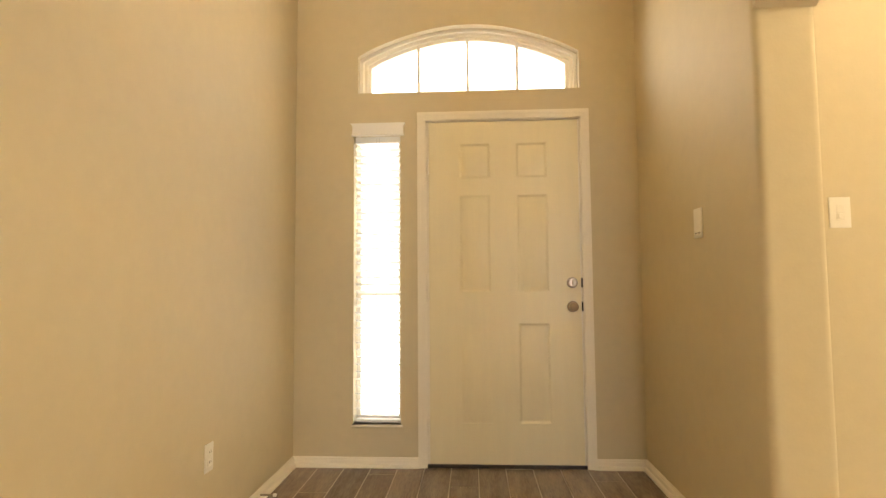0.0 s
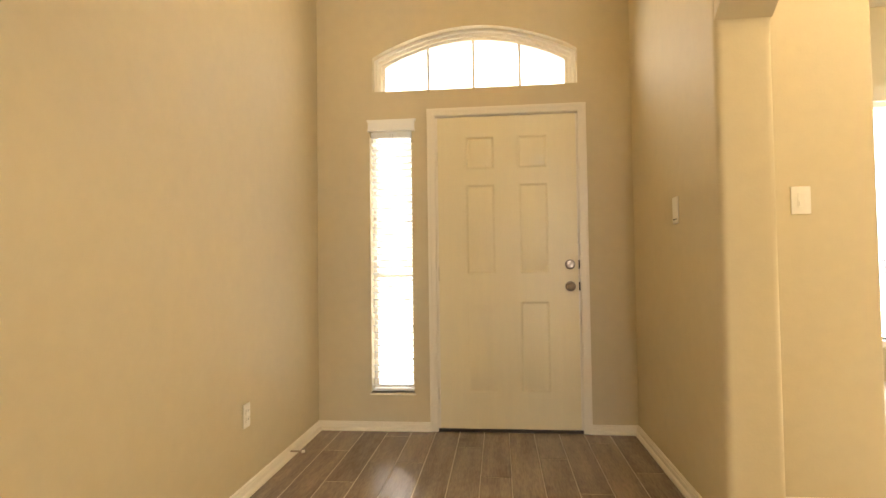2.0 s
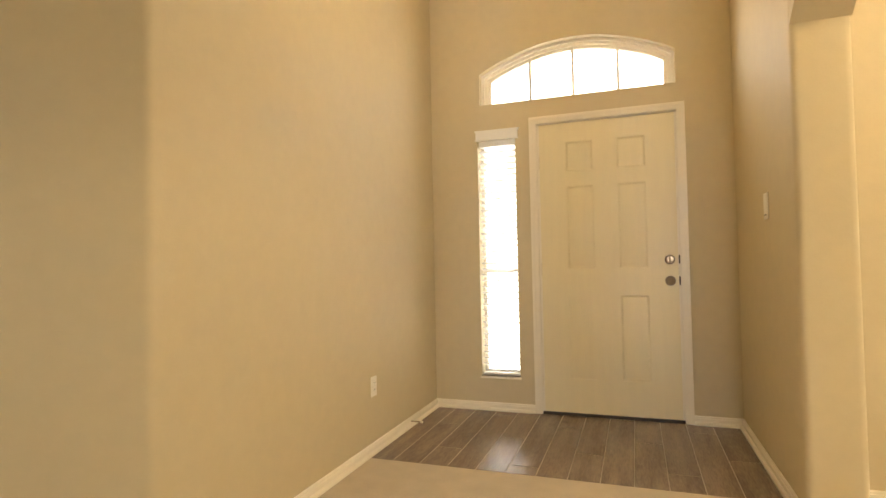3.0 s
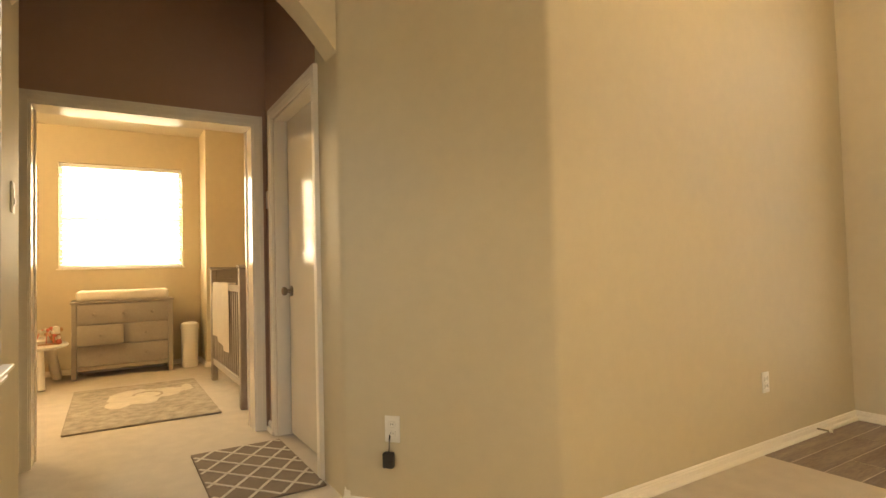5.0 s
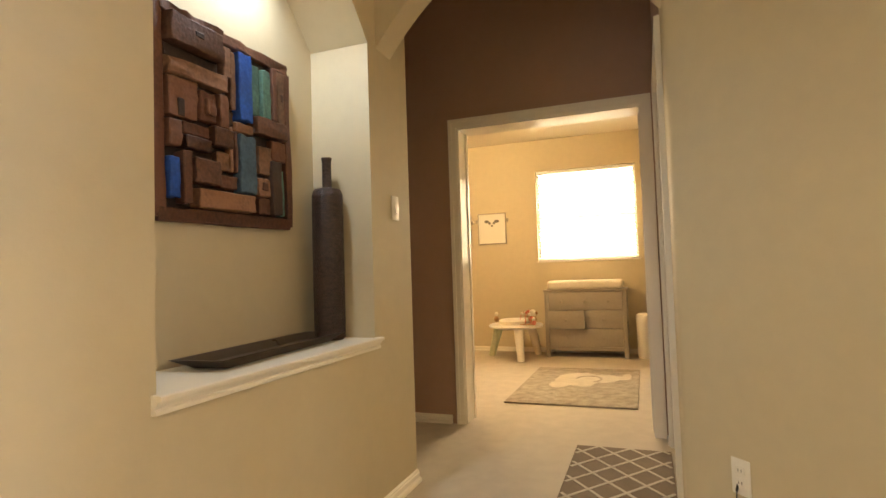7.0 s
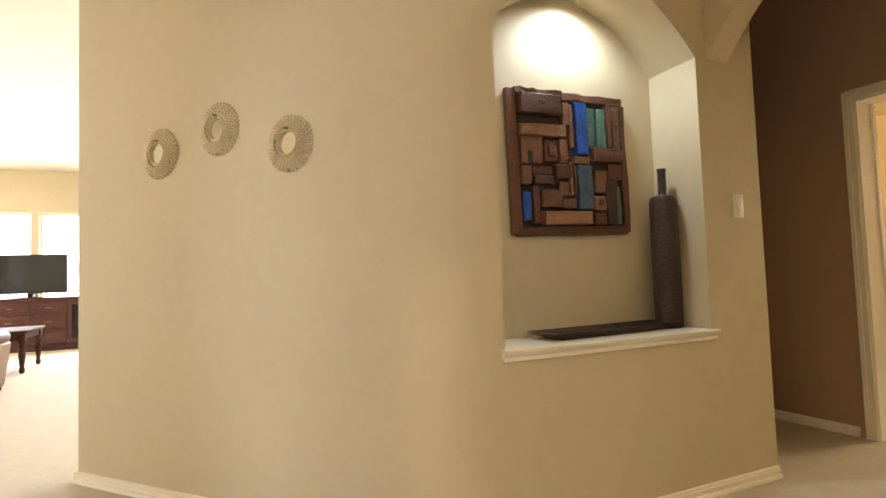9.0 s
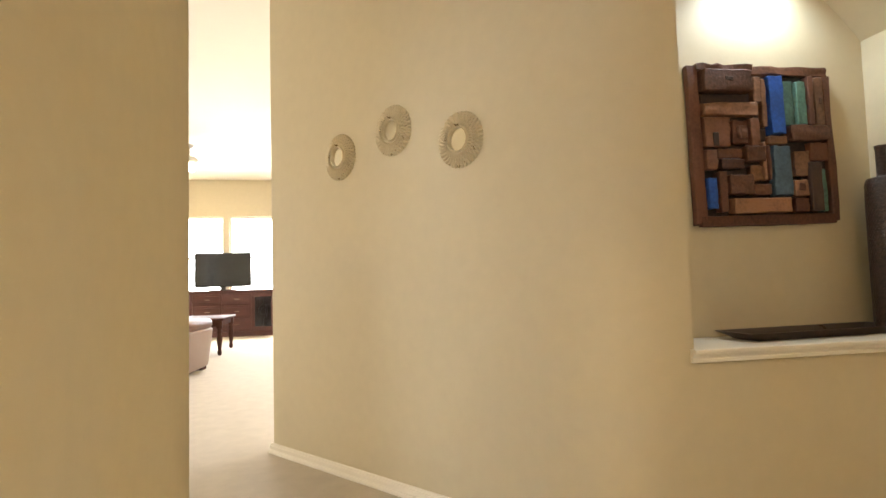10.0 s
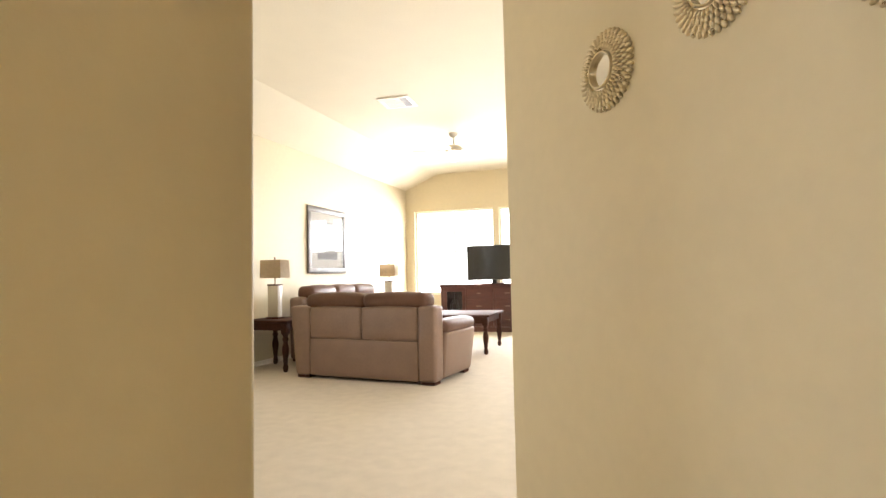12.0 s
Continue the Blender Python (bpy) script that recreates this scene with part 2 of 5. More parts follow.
def rounded(poly, seg=6):
    """Corners given as (x, y, radius) are rounded off."""
    out = []
    n = len(poly)
    for i, p in enumerate(poly):
        if len(p) == 2:
            out.append(p)
            continue
        c, r = Vector(p[:2]), p[2]
        u, v = (Vector(poly[i - 1][:2]) - c).normalized(), (Vector(poly[(i + 1) % n][:2]) - c).normalized()
        for k in range(seg + 1):
            t = k / seg
            q = (c + u * r) * (1 - t) ** 2 + c * 2 * t * (1 - t) + (c + v * r) * t ** 2
            out.append((q.x, q.y))
    return out


def arch_over(s0, s1, spring, rise, top, n=28):
    """The outline of a wall's part above an arched opening."""
    mid, half = (s0 + s1) / 2, (s1 - s0) / 2
    pts = [(s0, top), (s0, spring)]
    for i in range(1, n):
        u = 2 * i / n - 1
        pts.append((mid + half * u, spring + rise * (1 - u * u)))
    return pts + [(s1, spring), (s1, top)]


def mesh_object(name, bm, mat, smooth=None):
    bmesh.ops.recalc_face_normals(bm, faces=bm.faces)
    me = bpy.data.meshes.new(name)
    bm.to_mesh(me)
    bm.free()
    me.materials.append(mat)
    if smooth is not None:
        me.shade_smooth()
        me.set_sharp_from_angle(angle=radians(smooth))
    return new(name, me)


def part(name, bm, mat, parent, label="", smooth=40):
    ob = mesh_object(name, bm, mat, smooth)
    ob.parent = parent
    return tagged(ob, label)


def thing(name, at, turn, label, category, group="", kind=""):
    ob = new(name)
    ob.location, ob.rotation_euler = at, (0, 0, radians(turn))
    return tagged(ob, label, category, group, kind)


def structure(name, bm, mat, label, category, smooth=30):
    return tagged(mesh_object(name, bm, mat, smooth), label, category, kind="structure")


def new_bm():
    return bmesh.new()


# ---- the shell ----
TOP = 3.35
LOW = 2.72

bm = new_bm()
box(bm, -60, 60, -60, 60, -0.4, -0.12)
structure("ground", bm, EARTH, "lawn round the house", "ground")
bm = new_bm()
box(bm, -6.6, 5.8, -11.8, 2.40, -0.12, 0.0)
box(bm, 1.3, 5.8, 2.40, 5.4, -0.12, 0.0)
structure("floor_carpet", bm, CARPET, "beige cut-pile carpet through the house", "carpet")
bm = new_bm()
box(bm, -0.95, 1.3, 2.40, 3.75, -0.12, -0.0012)
entry_floor = structure("floor_entry", bm, GROUT, "wood-look plank tile floor at the front door", "floor")

# front wall with door, sidelight and transom openings
bm = new_bm()
Y0, Y1 = 3.547, 3.70
for x0, x1, z0, z1 in ((-0.95, -0.42, 0, TOP), (-0.42, -0.135, 0, 0.245), (-0.42, -0.135, 2.0, 2.245), (-0.135, 0.02, 0, 2.245),
                       (0.02, 0.95, 2.065, 2.245), (0.95, 1.50, 0, TOP), (-0.42, -0.395, 2.245, TOP)):
    prism(bm, [(x0, z0), (x1, z0), (x1, z1), (x0, z1)], "y", Y0, Y1)
prism(bm, [(-0.395, TOP), (-0.395, 2.475)] + [(-0.395 + 1.345 * i / 20, 2.475 + 0.185 * math.sin(math.pi * i / 20) ** 0.85) for i in range(1, 20)] +
      [(0.95, 2.475), (0.95, TOP)], "y", Y0, Y1)
structure("wall_north", bm, WALL, "tan painted front wall with arched transom opening", "wall")

# west side of the entry, turning at an angle to the hall arch
bm = new_bm()
prism(bm, rounded([(-0.78, 3.547), (-0.78, 0.967, 0.02), (-1.532, 0.328, 0.03), (-1.85, 0.328), (-1.85, 0.45), (-1.53, 0.45), (-0.95, 0.99), (-0.95, 3.547)]),
      "z", 0, TOP)
structure("wall_west", bm, WALL, "tan painted entry wall with an angled return", "wall")
bm = new_bm()
prism(bm, arch_over(-0.905, 0.328, 2.09, 0.41, TOP), "x", -1.685, -1.535)
structure("arch_hall", bm, WALL, "arched opening into the bedroom hall", "arch")

# niche wall
NX0, NX1, NY = -1.455, -0.314, -0.905
bm = new_bm()
NB = -1.205
for x0, x1, z0, z1 in ((-1.87, NX0, 0, TOP), (NX0, NX1, 0, 0.715), (NX1, -0.27, 0, TOP)):
    prism(bm, [(x0, z0), (x1, z0), (x1, z1), (x0, z1)], "y", NB, NY)
prism(bm, arch_over(NX0, NX1, 2.085, 0.335, TOP), "y", NB, NY)
prism(bm, [(-1.87, 0), (-0.27, 0), (-0.27, TOP), (-1.87, TOP)], "y", NB - 0.15, NB)
structure("wall_niche", bm, WALL, "tan wall with an arched display niche", "wall", 50)
bm = new_bm()
prism(bm, rounded([(-0.27, NY), (-0.10, NY, 0.15), (1.384, -2.715, 0.035), (1.275, -2.815), (-0.12, NB - 0.15), (-0.27, NB - 0.15)], 10), "z", 0, TOP)
structure("wall_angled", bm, WALL, "long tan wall set at an angle", "wall", 50)

# east side of the entry: arched opening to the dining room, then the wall to the living room
bm = new_bm()
prism(bm, rounded([(1.284, 3.547), (1.284, 2.197, 0.03), (1.499, 2.197, 0.03), (1.499, 3.547)]), "z", 0, TOP)
prism(bm, rounded([(1.499, 2.51), (2.06, 2.51, 0.02), (2.06, 5.2), (1.94, 5.2), (1.94, 2.63), (1.499, 2.63)]), "z", 0, TOP)
structure("wall_east", bm, WALL, "tan entry wall beside the front door", "wall")
bm = new_bm()
prism(bm, arch_over(0.05, 2.197, 2.02, 0.42, TOP), "x", 1.284, 1.499)
structure("arch_dining", bm, WALL, "wide arched opening to the dining room", "arch")
bm = new_bm()
prism(bm, rounded([(1.428, 0.05), (1.428, -1.084, 0.02), (5.5, -1.084), (5.5, -0.95), (1.56, -0.95), (1.56, 0.05)]), "z", 0, TOP)
structure("wall_inner", bm, WALL, "tan wall at the passage to the living room", "wall")

# hall
bm = new_bm()
HX0, HX1 = -2.705, -1.875
for x0, x1, z0 in ((-2.90, HX0, 0), (HX0, HX1, 2.06), (HX1, -1.85, 0)):
    prism(bm, [(x0, z0), (x1, z0), (x1, TOP), (x0, TOP)], "y", 0.325, 0.48)
structure("wall_hall_north", bm, MOCHA, "mocha hall wall with a closet door", "wall")
bm = new_bm()
BY0, BY1 = -0.985, 0.245
for y0, y1, z0 in ((-3.3, BY0, 0), (BY0, BY1, 2.06), (BY1, 1.3, 0)):
    prism(bm, [(y0, z0), (y1, z0), (y1, TOP), (y0, TOP)], "x", -3.09, -2.90)
structure("wall_bedroom_east", bm, MOCHA, "mocha painted wall with the open bedroom doorway", "wall")
bm = new_bm()
box(bm, -1.87, -1.75, -3.3, NB - 0.15, 0, TOP)
box(bm, -6.45, -1.70, -3.42, -3.3, 0, TOP)
structure("wall_corridor", bm, MOCHA, "mocha walls closing the bedroom corridor", "wall")

# bedroom
BWY0, BWY1, BWZ0, BWZ1, BX = -1.065, 0.155, 1.15, 2.315, -6.30
bm = new_bm()
for y0, y1, z0, z1 in ((-3.3, BWY0, 0, TOP), (BWY1, 1.3, 0, TOP), (BWY0, BWY1, 0, BWZ0), (BWY0, BWY1, BWZ1, TOP)):
    prism(bm, [(y0, z0), (y1, z0), (y1, z1), (y0, z1)], "x", BX - 0.15, BX)
structure("wall_bedroom_west", bm, WALL, "bedroom window wall", "wall")
bm = new_bm()
prism(bm, [(-3.02, 1.05), (-3.02, 1.3), (BX, 1.3), (BX, 0.345), (-5.80, 0.345), (-5.80, 1.05)], "z", 0, TOP)
structure("wall_bedroom_north", bm, WALL, "bedroom side wall with a boxed-out corner", "wall")

# living and dining rooms
LY = -11.5
bm = new_bm()
for x0, x1, z0, z1 in ((-1.2, 1.55, 0, 3.6), (1.55, 3.41, 0, 0.75), (1.55, 3.41, 2.55, 3.6), (3.41, 3.52, 0, 3.6), (3.52, 5.30, 0, 0.75), (3.52, 5.30, 2.55, 3.6),
                       (5.30, 5.65, 0, 3.6)):
    prism(bm, [(x0, z0), (x1, z0), (x1, z1), (x0, z1)], "y", LY - 0.15, LY)
structure("wall_south", bm, WALL, "living room window wall", "wall")
# both openings belong to unseen windows added for their light
bm = new_bm()
for y0, y1, z0, z1 in ((LY, -3.9, 0, 3.6), (-3.9, -2.05, 0, 0.45), (-3.9, -2.05, 2.4, 3.6), (-2.05, -0.5, 0, 3.6), (-0.5, 1.2, 0, 0.4), (-0.5, 1.2, 2.4, 3.6), (1.2, 5.2, 0, 3.6)):
    box(bm, 5.50, 5.65, y0, y1, z0, z1)
structure("wall_living_east", bm, WALL, "long side wall of living and dining rooms with two added windows", "wall")
# the opening serves the unseen, added west window
bm = new_bm()
for y0, y1, z0, z1 in ((LY, -6.9, 0, 3.6), (-6.9, -3.7, 0, 0.5), (-6.9, -3.7, 2.5, 3.6), (-3.7, -2.7, 0, 3.6)):
    prism(bm, [(y0, z0), (y1, z0), (y1, z1), (y0, z1)], "x", -1.35, -1.2)
box(bm, -1.35, 1.28, -2.83, -2.70, 0, 3.6)
structure("wall_living_west", bm, WALL, "plain far side of the living room", "wall")
bm = new_bm()
for x0, x1, z0, z1 in ((1.94, 2.85, 0, TOP), (2.85, 4.35, 0, 0.3), (2.85, 4.35, 2.5, TOP), (4.35, 5.65, 0, TOP)):
    prism(bm, [(x0, z0), (x1, z0), (x1, z1), (x0, z1)], "y", 5.2, 5.35)
structure("wall_dining_north", bm, WALL, "far wall of the dining room", "wall")

# ceilings
bm = new_bm()
box(bm, -1.0, 5.65, -2.75, 5.4, TOP, TOP + 0.12)
box(bm, -3.02, -1.0, -3.42, 1.3, TOP, TOP + 0.12)
box(bm, -1.35, 4.75, LY - 0.1, -2.75, TOP, TOP + 0.12)
prism(bm, [(4.75, TOP), (5.55, 3.02), (5.65, 3.02), (5.65, TOP + 0.12), (4.75, TOP + 0.12)], "y", LY - 0.1, -2.75)
structure("ceiling", bm, CEIL, "pale textured ceiling with a sloped edge", "ceiling")
bm = new_bm()
box(bm, -6.45, -3.02, -3.42, 1.3, LOW, LOW + 0.1)
structure("ceiling_bedroom", bm, CEIL, "pale ceiling of the bedroom", "ceiling")

# ---- trim ----
def moulding(bm, line, height=0.058, depth=0.016):
    """A baseboard with an eased top along a line of floor points; the wall lies to the left."""
    for (x0, y0), (x1, y1) in zip(line, line[1:]):
        u = Vector((x1 - x0, y1 - y0))
        n = Vector((u.y, -u.x)).normalized()
        shape = [(0, 0), (depth * 1.7, 0), (depth * 1.7, height * 0.16), (depth * 1.4, height * 0.30), (depth * 0.85, height * 0.36), (depth * 0.85, height * 0.72),
                 (depth * 0.6, height * 0.78), (depth * 0.6, height * 0.90), (depth * 0.25, height), (0, height)]
        a = [bm.verts.new((x0 + n.x * d, y0 + n.y * d, z)) for d, z in shape]
        b = [bm.verts.new((x1 + n.x * d, y1 + n.y * d, z)) for d, z in shape]
        bm.faces.new(a), bm.faces.new(list(reversed(b)))
        for i in range(len(shape)):
            j = (i + 1) % len(shape)
            bm.faces.new((a[i], b[i], b[j], a[j]))


def baseboard(line, label="white painted baseboard"):
    bm = new_bm()
    moulding(bm, line)
    structure("baseboard", bm, TRIM, label, "baseboard")


baseboard([(-1.545, 0.335), (-0.78, 0.985), (-0.78, 3.547)])
baseboard([(-0.78, 3.547), (-0.03, 3.547)])
baseboard([(0.998, 3.547), (1.284, 3.547)])
baseboard([(1.284, 3.547), (1.284, 2.205)])
baseboard([(1.499, 2.51), (2.06, 2.51)])
baseboard([(1.384, -2.715), (-0.005, -1.021), (-0.06, -0.963), (-0.13, -0.915), (-0.25, NY), (-1.87, NY), (-1.87, -3.3)])
baseboard([(1.428, 0.05), (1.428, -1.07)])
baseboard([(-2.90, -3.3), (-2.90, -1.075)])
baseboard([(-2.90, 0.325), (-2.742, 0.325)])
baseboard([(BX, -3.3), (BX, 0.345), (-5.80, 0.345), (-5.80, 1.05)])
baseboard([(5.5, -1.2), (5.5, LY), (-1.2, LY)])


def casing(name, axis, face, s0, s1, top, w=0.066, out=1, label="white moulded door casing"):
    """Flat moulding on three sides of an opening on a wall; out: the side on which it stands."""
    bm = new_bm()
    steps = ((0.0, 1.0, 0.010), (0.12, 0.92, 0.016), (0.62, 0.98, 0.021))
    for a, b, d in steps:
        lo, hi = face - 0.004 * out, face + d * out
        lo, hi = min(lo, hi), max(lo, hi)
        prism(bm, [(s0 - w * b, 0), (s0 - w * a, 0), (s0 - w * a, top + w * a), (s1 + w * a, top + w * a), (s1 + w * a, 0), (s1 + w * b, 0),
                   (s1 + w * b, top + w * b), (s0 - w * b, top + w * b)], axis, lo, hi)
    return structure(name, bm, TRIM, label, "door casing")


casing("trim_front_door", "y", 3.547, 0.022, 0.945, 2.058, 0.054, -1)
casing("trim_hall_door", "y", 0.325, HX0, HX1, 2.06, 0.066, -1)
casing("trim_bedroom_door", "x", -2.90, BY0 + 0.012, BY1 - 0.012, 2.048, 0.066, 1)
bm = new_bm()
for y0, y1 in ((BY0, BY0 + 0.018), (BY1 - 0.018, BY1)):
    box(bm, -3.10, -2.897, y0, y1, 0, 2.06)
box(bm, -3.10, -2.897, BY0, BY1, 2.04, 2.06)
box(bm, -3.085, -3.05, BY0 + 0.018, BY0 + 0.026, 0, 2.04)
box(bm, -3.085, -3.05, BY1 - 0.026, BY1 - 0.018, 0, 2.04)
structure("trim_bedroom_jamb", bm, TRIMGLOSS, "white door jamb with stops", "door jamb")


# ---- doors ----
def panel_door(name, w, h, rows, at, turn, label, mat, thick=0.044):
    """A moulded six-panel slab; its face lies in y = 0 and looks to -y."""
    d = thing(name, at, turn, label, "door", kind="structure")
    bm = new_bm()
    cols = ((0.185, 0.185 + (w - 0.53) / 2), (w - 0.185 - (w - 0.53) / 2, w - 0.185))
    xs = [0, cols[0][0], cols[0][1], cols[1][0], cols[1][1], w]
    zs = [0]
    for a, b in rows:
        zs += [a, b]
    zs.append(h)
    panels = []
    grid = {(i, j): bm.verts.new((x, 0, z)) for i, x in enumerate(xs) for j, z in enumerate(zs)}
    for i in range(5):
        for j in range(len(zs) - 1):
            f = bm.faces.new((grid[i, j], grid[i + 1, j], grid[i + 1, j + 1], grid[i, j + 1]))
            if i in (1, 3) and j % 2:
                panels.append(f)
    for f in panels:
        g = bmesh.ops.inset_individual(bm, faces=[f], thickness=0.018, depth=0)
        bmesh.ops.translate(bm, verts=f.verts, vec=(0, 0.008, 0))
        bmesh.ops.inset_individual(bm, faces=[f], thickness=0.012, depth=0)
        bmesh.ops.inset_individual(bm, faces=[f], thickness=0.022, depth=0)
        bmesh.ops.translate(bm, verts=f.verts, vec=(0, -0.006, 0))
    border = [bm.verts.new((x, thick, z)) for x, z in ((0, 0), (w, 0), (w, h), (0, h))]
    bm.faces.new(list(reversed(border)))
    edge = [grid[i, 0] for i in range(6)], [grid[5, j] for j in range(len(zs))], [grid[i, len(zs) - 1] for i in range(5, -1, -1)], [grid[0, j] for j in range(len(zs) - 1, -1, -1)]
    for k, line in enumerate(edge):
        bm.faces.new(line + [border[(k + 1) % 4], border[k]])
    part("slab", bm, mat, d, smooth=25)
    return d


def knob(parent, x, y, z, name="door_knob", r=0.028, keyed=False):
    bm = new_bm()
    m = Matrix.Translation((x, y, z)) @ Matrix.Rotation(radians(90), 4, "X")
    prof = [(0.033, 0.0), (0.033, 0.006), (0.014, 0.010), (0.012, 0.028), (r * 0.8, 0.034), (r, 0.045), (r * 0.92, 0.058), (r * 0.4, 0.064), (0.001, 0.065)]
    if keyed:
        prof = [(0.032, 0.0), (0.032, 0.008), (0.026, 0.013), (0.022, 0.018), (0.001, 0.018)]
    lathe(bm, prof, 22, m=m)
    if keyed:
        box(bm, x - 0.005, x + 0.005, y - 0.034, y - 0.017, z - 0.016, z + 0.016, 0.003)
    return part(name, bm, NICKEL, parent, "satin nickel " + ("deadbolt thumb turn" if keyed else "round knob"))


ROWS = ((0.235, 0.815), (1.0, 1.58), (1.685, 1.895))
front = panel_door("door_1", 0.894, 2.03, ROWS, (0.038, 3.547, 0.02), 0, "closed cream six-panel front door with nickel knob", DOOR)
knob(front, 0.843, 0.0, 0.912)
knob(front, 0.843, 0.0, 1.052, "deadbolt", keyed=True)
for z in (0.22, 1.0, 1.76):
    bm = new_bm()
    rod(bm, (-0.006, -0.004, z - 0.045), (-0.006, -0.004, z + 0.045), 0.007)
    part("hinge", bm, TRIM, front, "small painted hinge")
for z in (0.912, 1.052):
    bm = new_bm()
    box(bm, 0.897, 0.905, -0.006, 0.004, z - 0.028, z + 0.028, 0.002)
    part("strike_plate", bm, BRONZE, front, "dark strike plate")
bm = new_bm()
box(bm, 0.02, 0.95, 3.54, 3.70, -0.004, 0.017, 0.004)
structure("threshold", bm, BRONZE, "dark metal threshold under the front door", "threshold")
bm = new_bm()
box(bm, 0.02, 0.037, 3.556, 3.70, 0, 2.065)
box(bm, 0.933, 0.95, 3.556, 3.70, 0, 2.065)
box(bm, 0.02, 0.95, 3.556, 3.70, 2.054, 2.065)
structure("trim_front_jamb", bm, TRIM, "painted front door jamb", "door jamb")

closet = thing("door_2", (HX0 + 0.032, 0.405, 0.015), 0, "closed glossy flat cream hall door with nickel knob", "door", kind="structure")
bm = new_bm()
box(bm, 0.0, HX1 - HX0 - 0.05, 0.0, 0.04, 0.0, 2.028, 0.003)
part("slab", bm, GLOSSDOOR, closet)
knob(closet, 0.06, 0.0, 0.915)
bm = new_bm()
for x0, x1 in ((HX0, HX0 + 0.012), (HX1 - 0.012, HX1)):
    box(bm, x0, x1, 0.327, 0.478, 0, 2.06)
box(bm, HX0, HX1, 0.327, 0.478, 2.047, 2.06)
for x0, x1 in ((HX0 + 0.012, HX0 + 0.05), (HX1 - 0.05, HX1 - 0.012)):
    box(bm, x0, x1, 0.446, 0.478, 0, 2.047)
structure("trim_hall_jamb", bm, TRIM, "painted hall door jamb", "door jamb")


# ---- windows ----
def blind(name, at, turn, w, z0, z1, pitch, depth, tilt, label, valance=True):
    b = thing(name, at, turn, label, "window blind")
    n = int((z1 - z0 - 0.06) / pitch)
    me = None
    for i in range(n):
        if me is None:
            bm = new_bm()
            box(bm, -w / 2, w / 2, -depth / 2, depth / 2, -0.0012, 0.0012)
            s = part("slat", bm, BLIND, b)
            me = s.data
        else:
            s = new("slat", me)
            s.parent = b
        s.location, s.rotation_euler = (0, 0, z0 + 0.035 + pitch * i), (radians(tilt), 0, 0)
    bm = new_bm()
    box(bm, -w / 2, w / 2, -depth / 2, depth / 2, z0, z0 + 0.016, 0.003)
    part("bottom_rail", bm, BLIND, b)
    bm = new_bm()
    box(bm, -w / 2, w / 2, -depth / 2, depth / 2, z1 - 0.04, z1, 0.003)
    part("head_rail", bm, BLIND, b)
    for x in (-w * 0.32, w * 0.32):
        bm = new_bm()
        for y in (-depth / 2 - 0.001, depth / 2 + 0.001):
            rod(bm, (x, y, z0 + 0.01), (x, y, z1 - 0.02), 0.0009, seg=6)
        part("cord", bm, BLIND, b)
    return b


def pane(parent, axis, at, s0, s1, z0, z1, label="clear glass pane"):
    bm = new_bm()
    prism(bm, [(s0, z0), (s1, z0), (s1, z1), (s0, z1)], axis, at, at + 0.004)
    ob = part("pane", bm, glass_mat, parent, label, None)
    ob.visible_shadow = False
    return ob


win = thing("window_1", (0, 0, 0), 0, "tall narrow sidelight window beside the front door", "window", kind="structure")
bm = new_bm()
for x0, x1 in ((-0.42, -0.395), (-0.16, -0.135)):
    box(bm, x0, x1, 3.645, 3.695, 0.245, 2.0)
for z0, z1 in ((0.245, 0.275), (1.0, 1.02), (1.97, 2.0)):
    box(bm, -0.395, -0.16, 3.645, 3.695, z0, z1)
part("window_frame", bm, TRIM, win)
pane(win, "y", 3.67, -0.395, -0.16, 0.275, 1.97)
bm = new_bm()
box(bm, -0.43, -0.125, 3.535, 3.645, 0.231, 0.245, 0.003)
part("window_sill", bm, TRIM, win)
side_blind = blind("window_blind", (-0.2775, 3.585, 0), 0, 0.272, 0.252, 1.975, 0.0435, 0.048, -18, "white slatted blind lowered over the sidelight")
bm = new_bm()
prism(bm, [(-0.153, 1.975), (0.167, 1.975), (0.162, 1.99), (0.162, 2.03), (0.174, 2.05), (-0.160, 2.05), (-0.148, 2.03), (-0.148, 1.99)], "y", -0.065, -0.036)
part("valance", bm, BLIND, side_blind, "moulded white valance")
for x, z in ((0.012, 1.06), (-0.004, 0.965)):
    bm = new_bm()
    rod(bm, (x, -0.031, z), (x, -0.031, 1.96), 0.0008, seg=6)
    rod(bm, (x, -0.031, z - 0.028), (x, -0.031, z), 0.005, 0.0025, 10)
    part("pull_cord", bm, GREYWOOD, side_blind, "thin cord with a small tassel")

win = thing("window_2", (0, 0, 0), 0, "arched transom window above the front door", "window", kind="structure")


def transom_arc(inset, n=24, low=2.245):
    x0, x1, z = -0.395 + inset, 0.95 - inset, 2.475 - inset * 0.55
    pts = [(x0, low), (x0, z)]
    for i in range(1, n):
        pts.append((x0 + (x1 - x0) * i / n, z + 0.185 * math.sin(math.pi * i / n) ** 0.85 - inset * 0.35 * math.sin(math.pi * i / n)))
    return pts + [(x1, z), (x1, low)]


def band(bm, a, b, y0, y1):
    for i in range(len(a) - 1):
        prism(bm, [a[i], a[i + 1], b[i + 1], b[i]], "y", y0, y1)


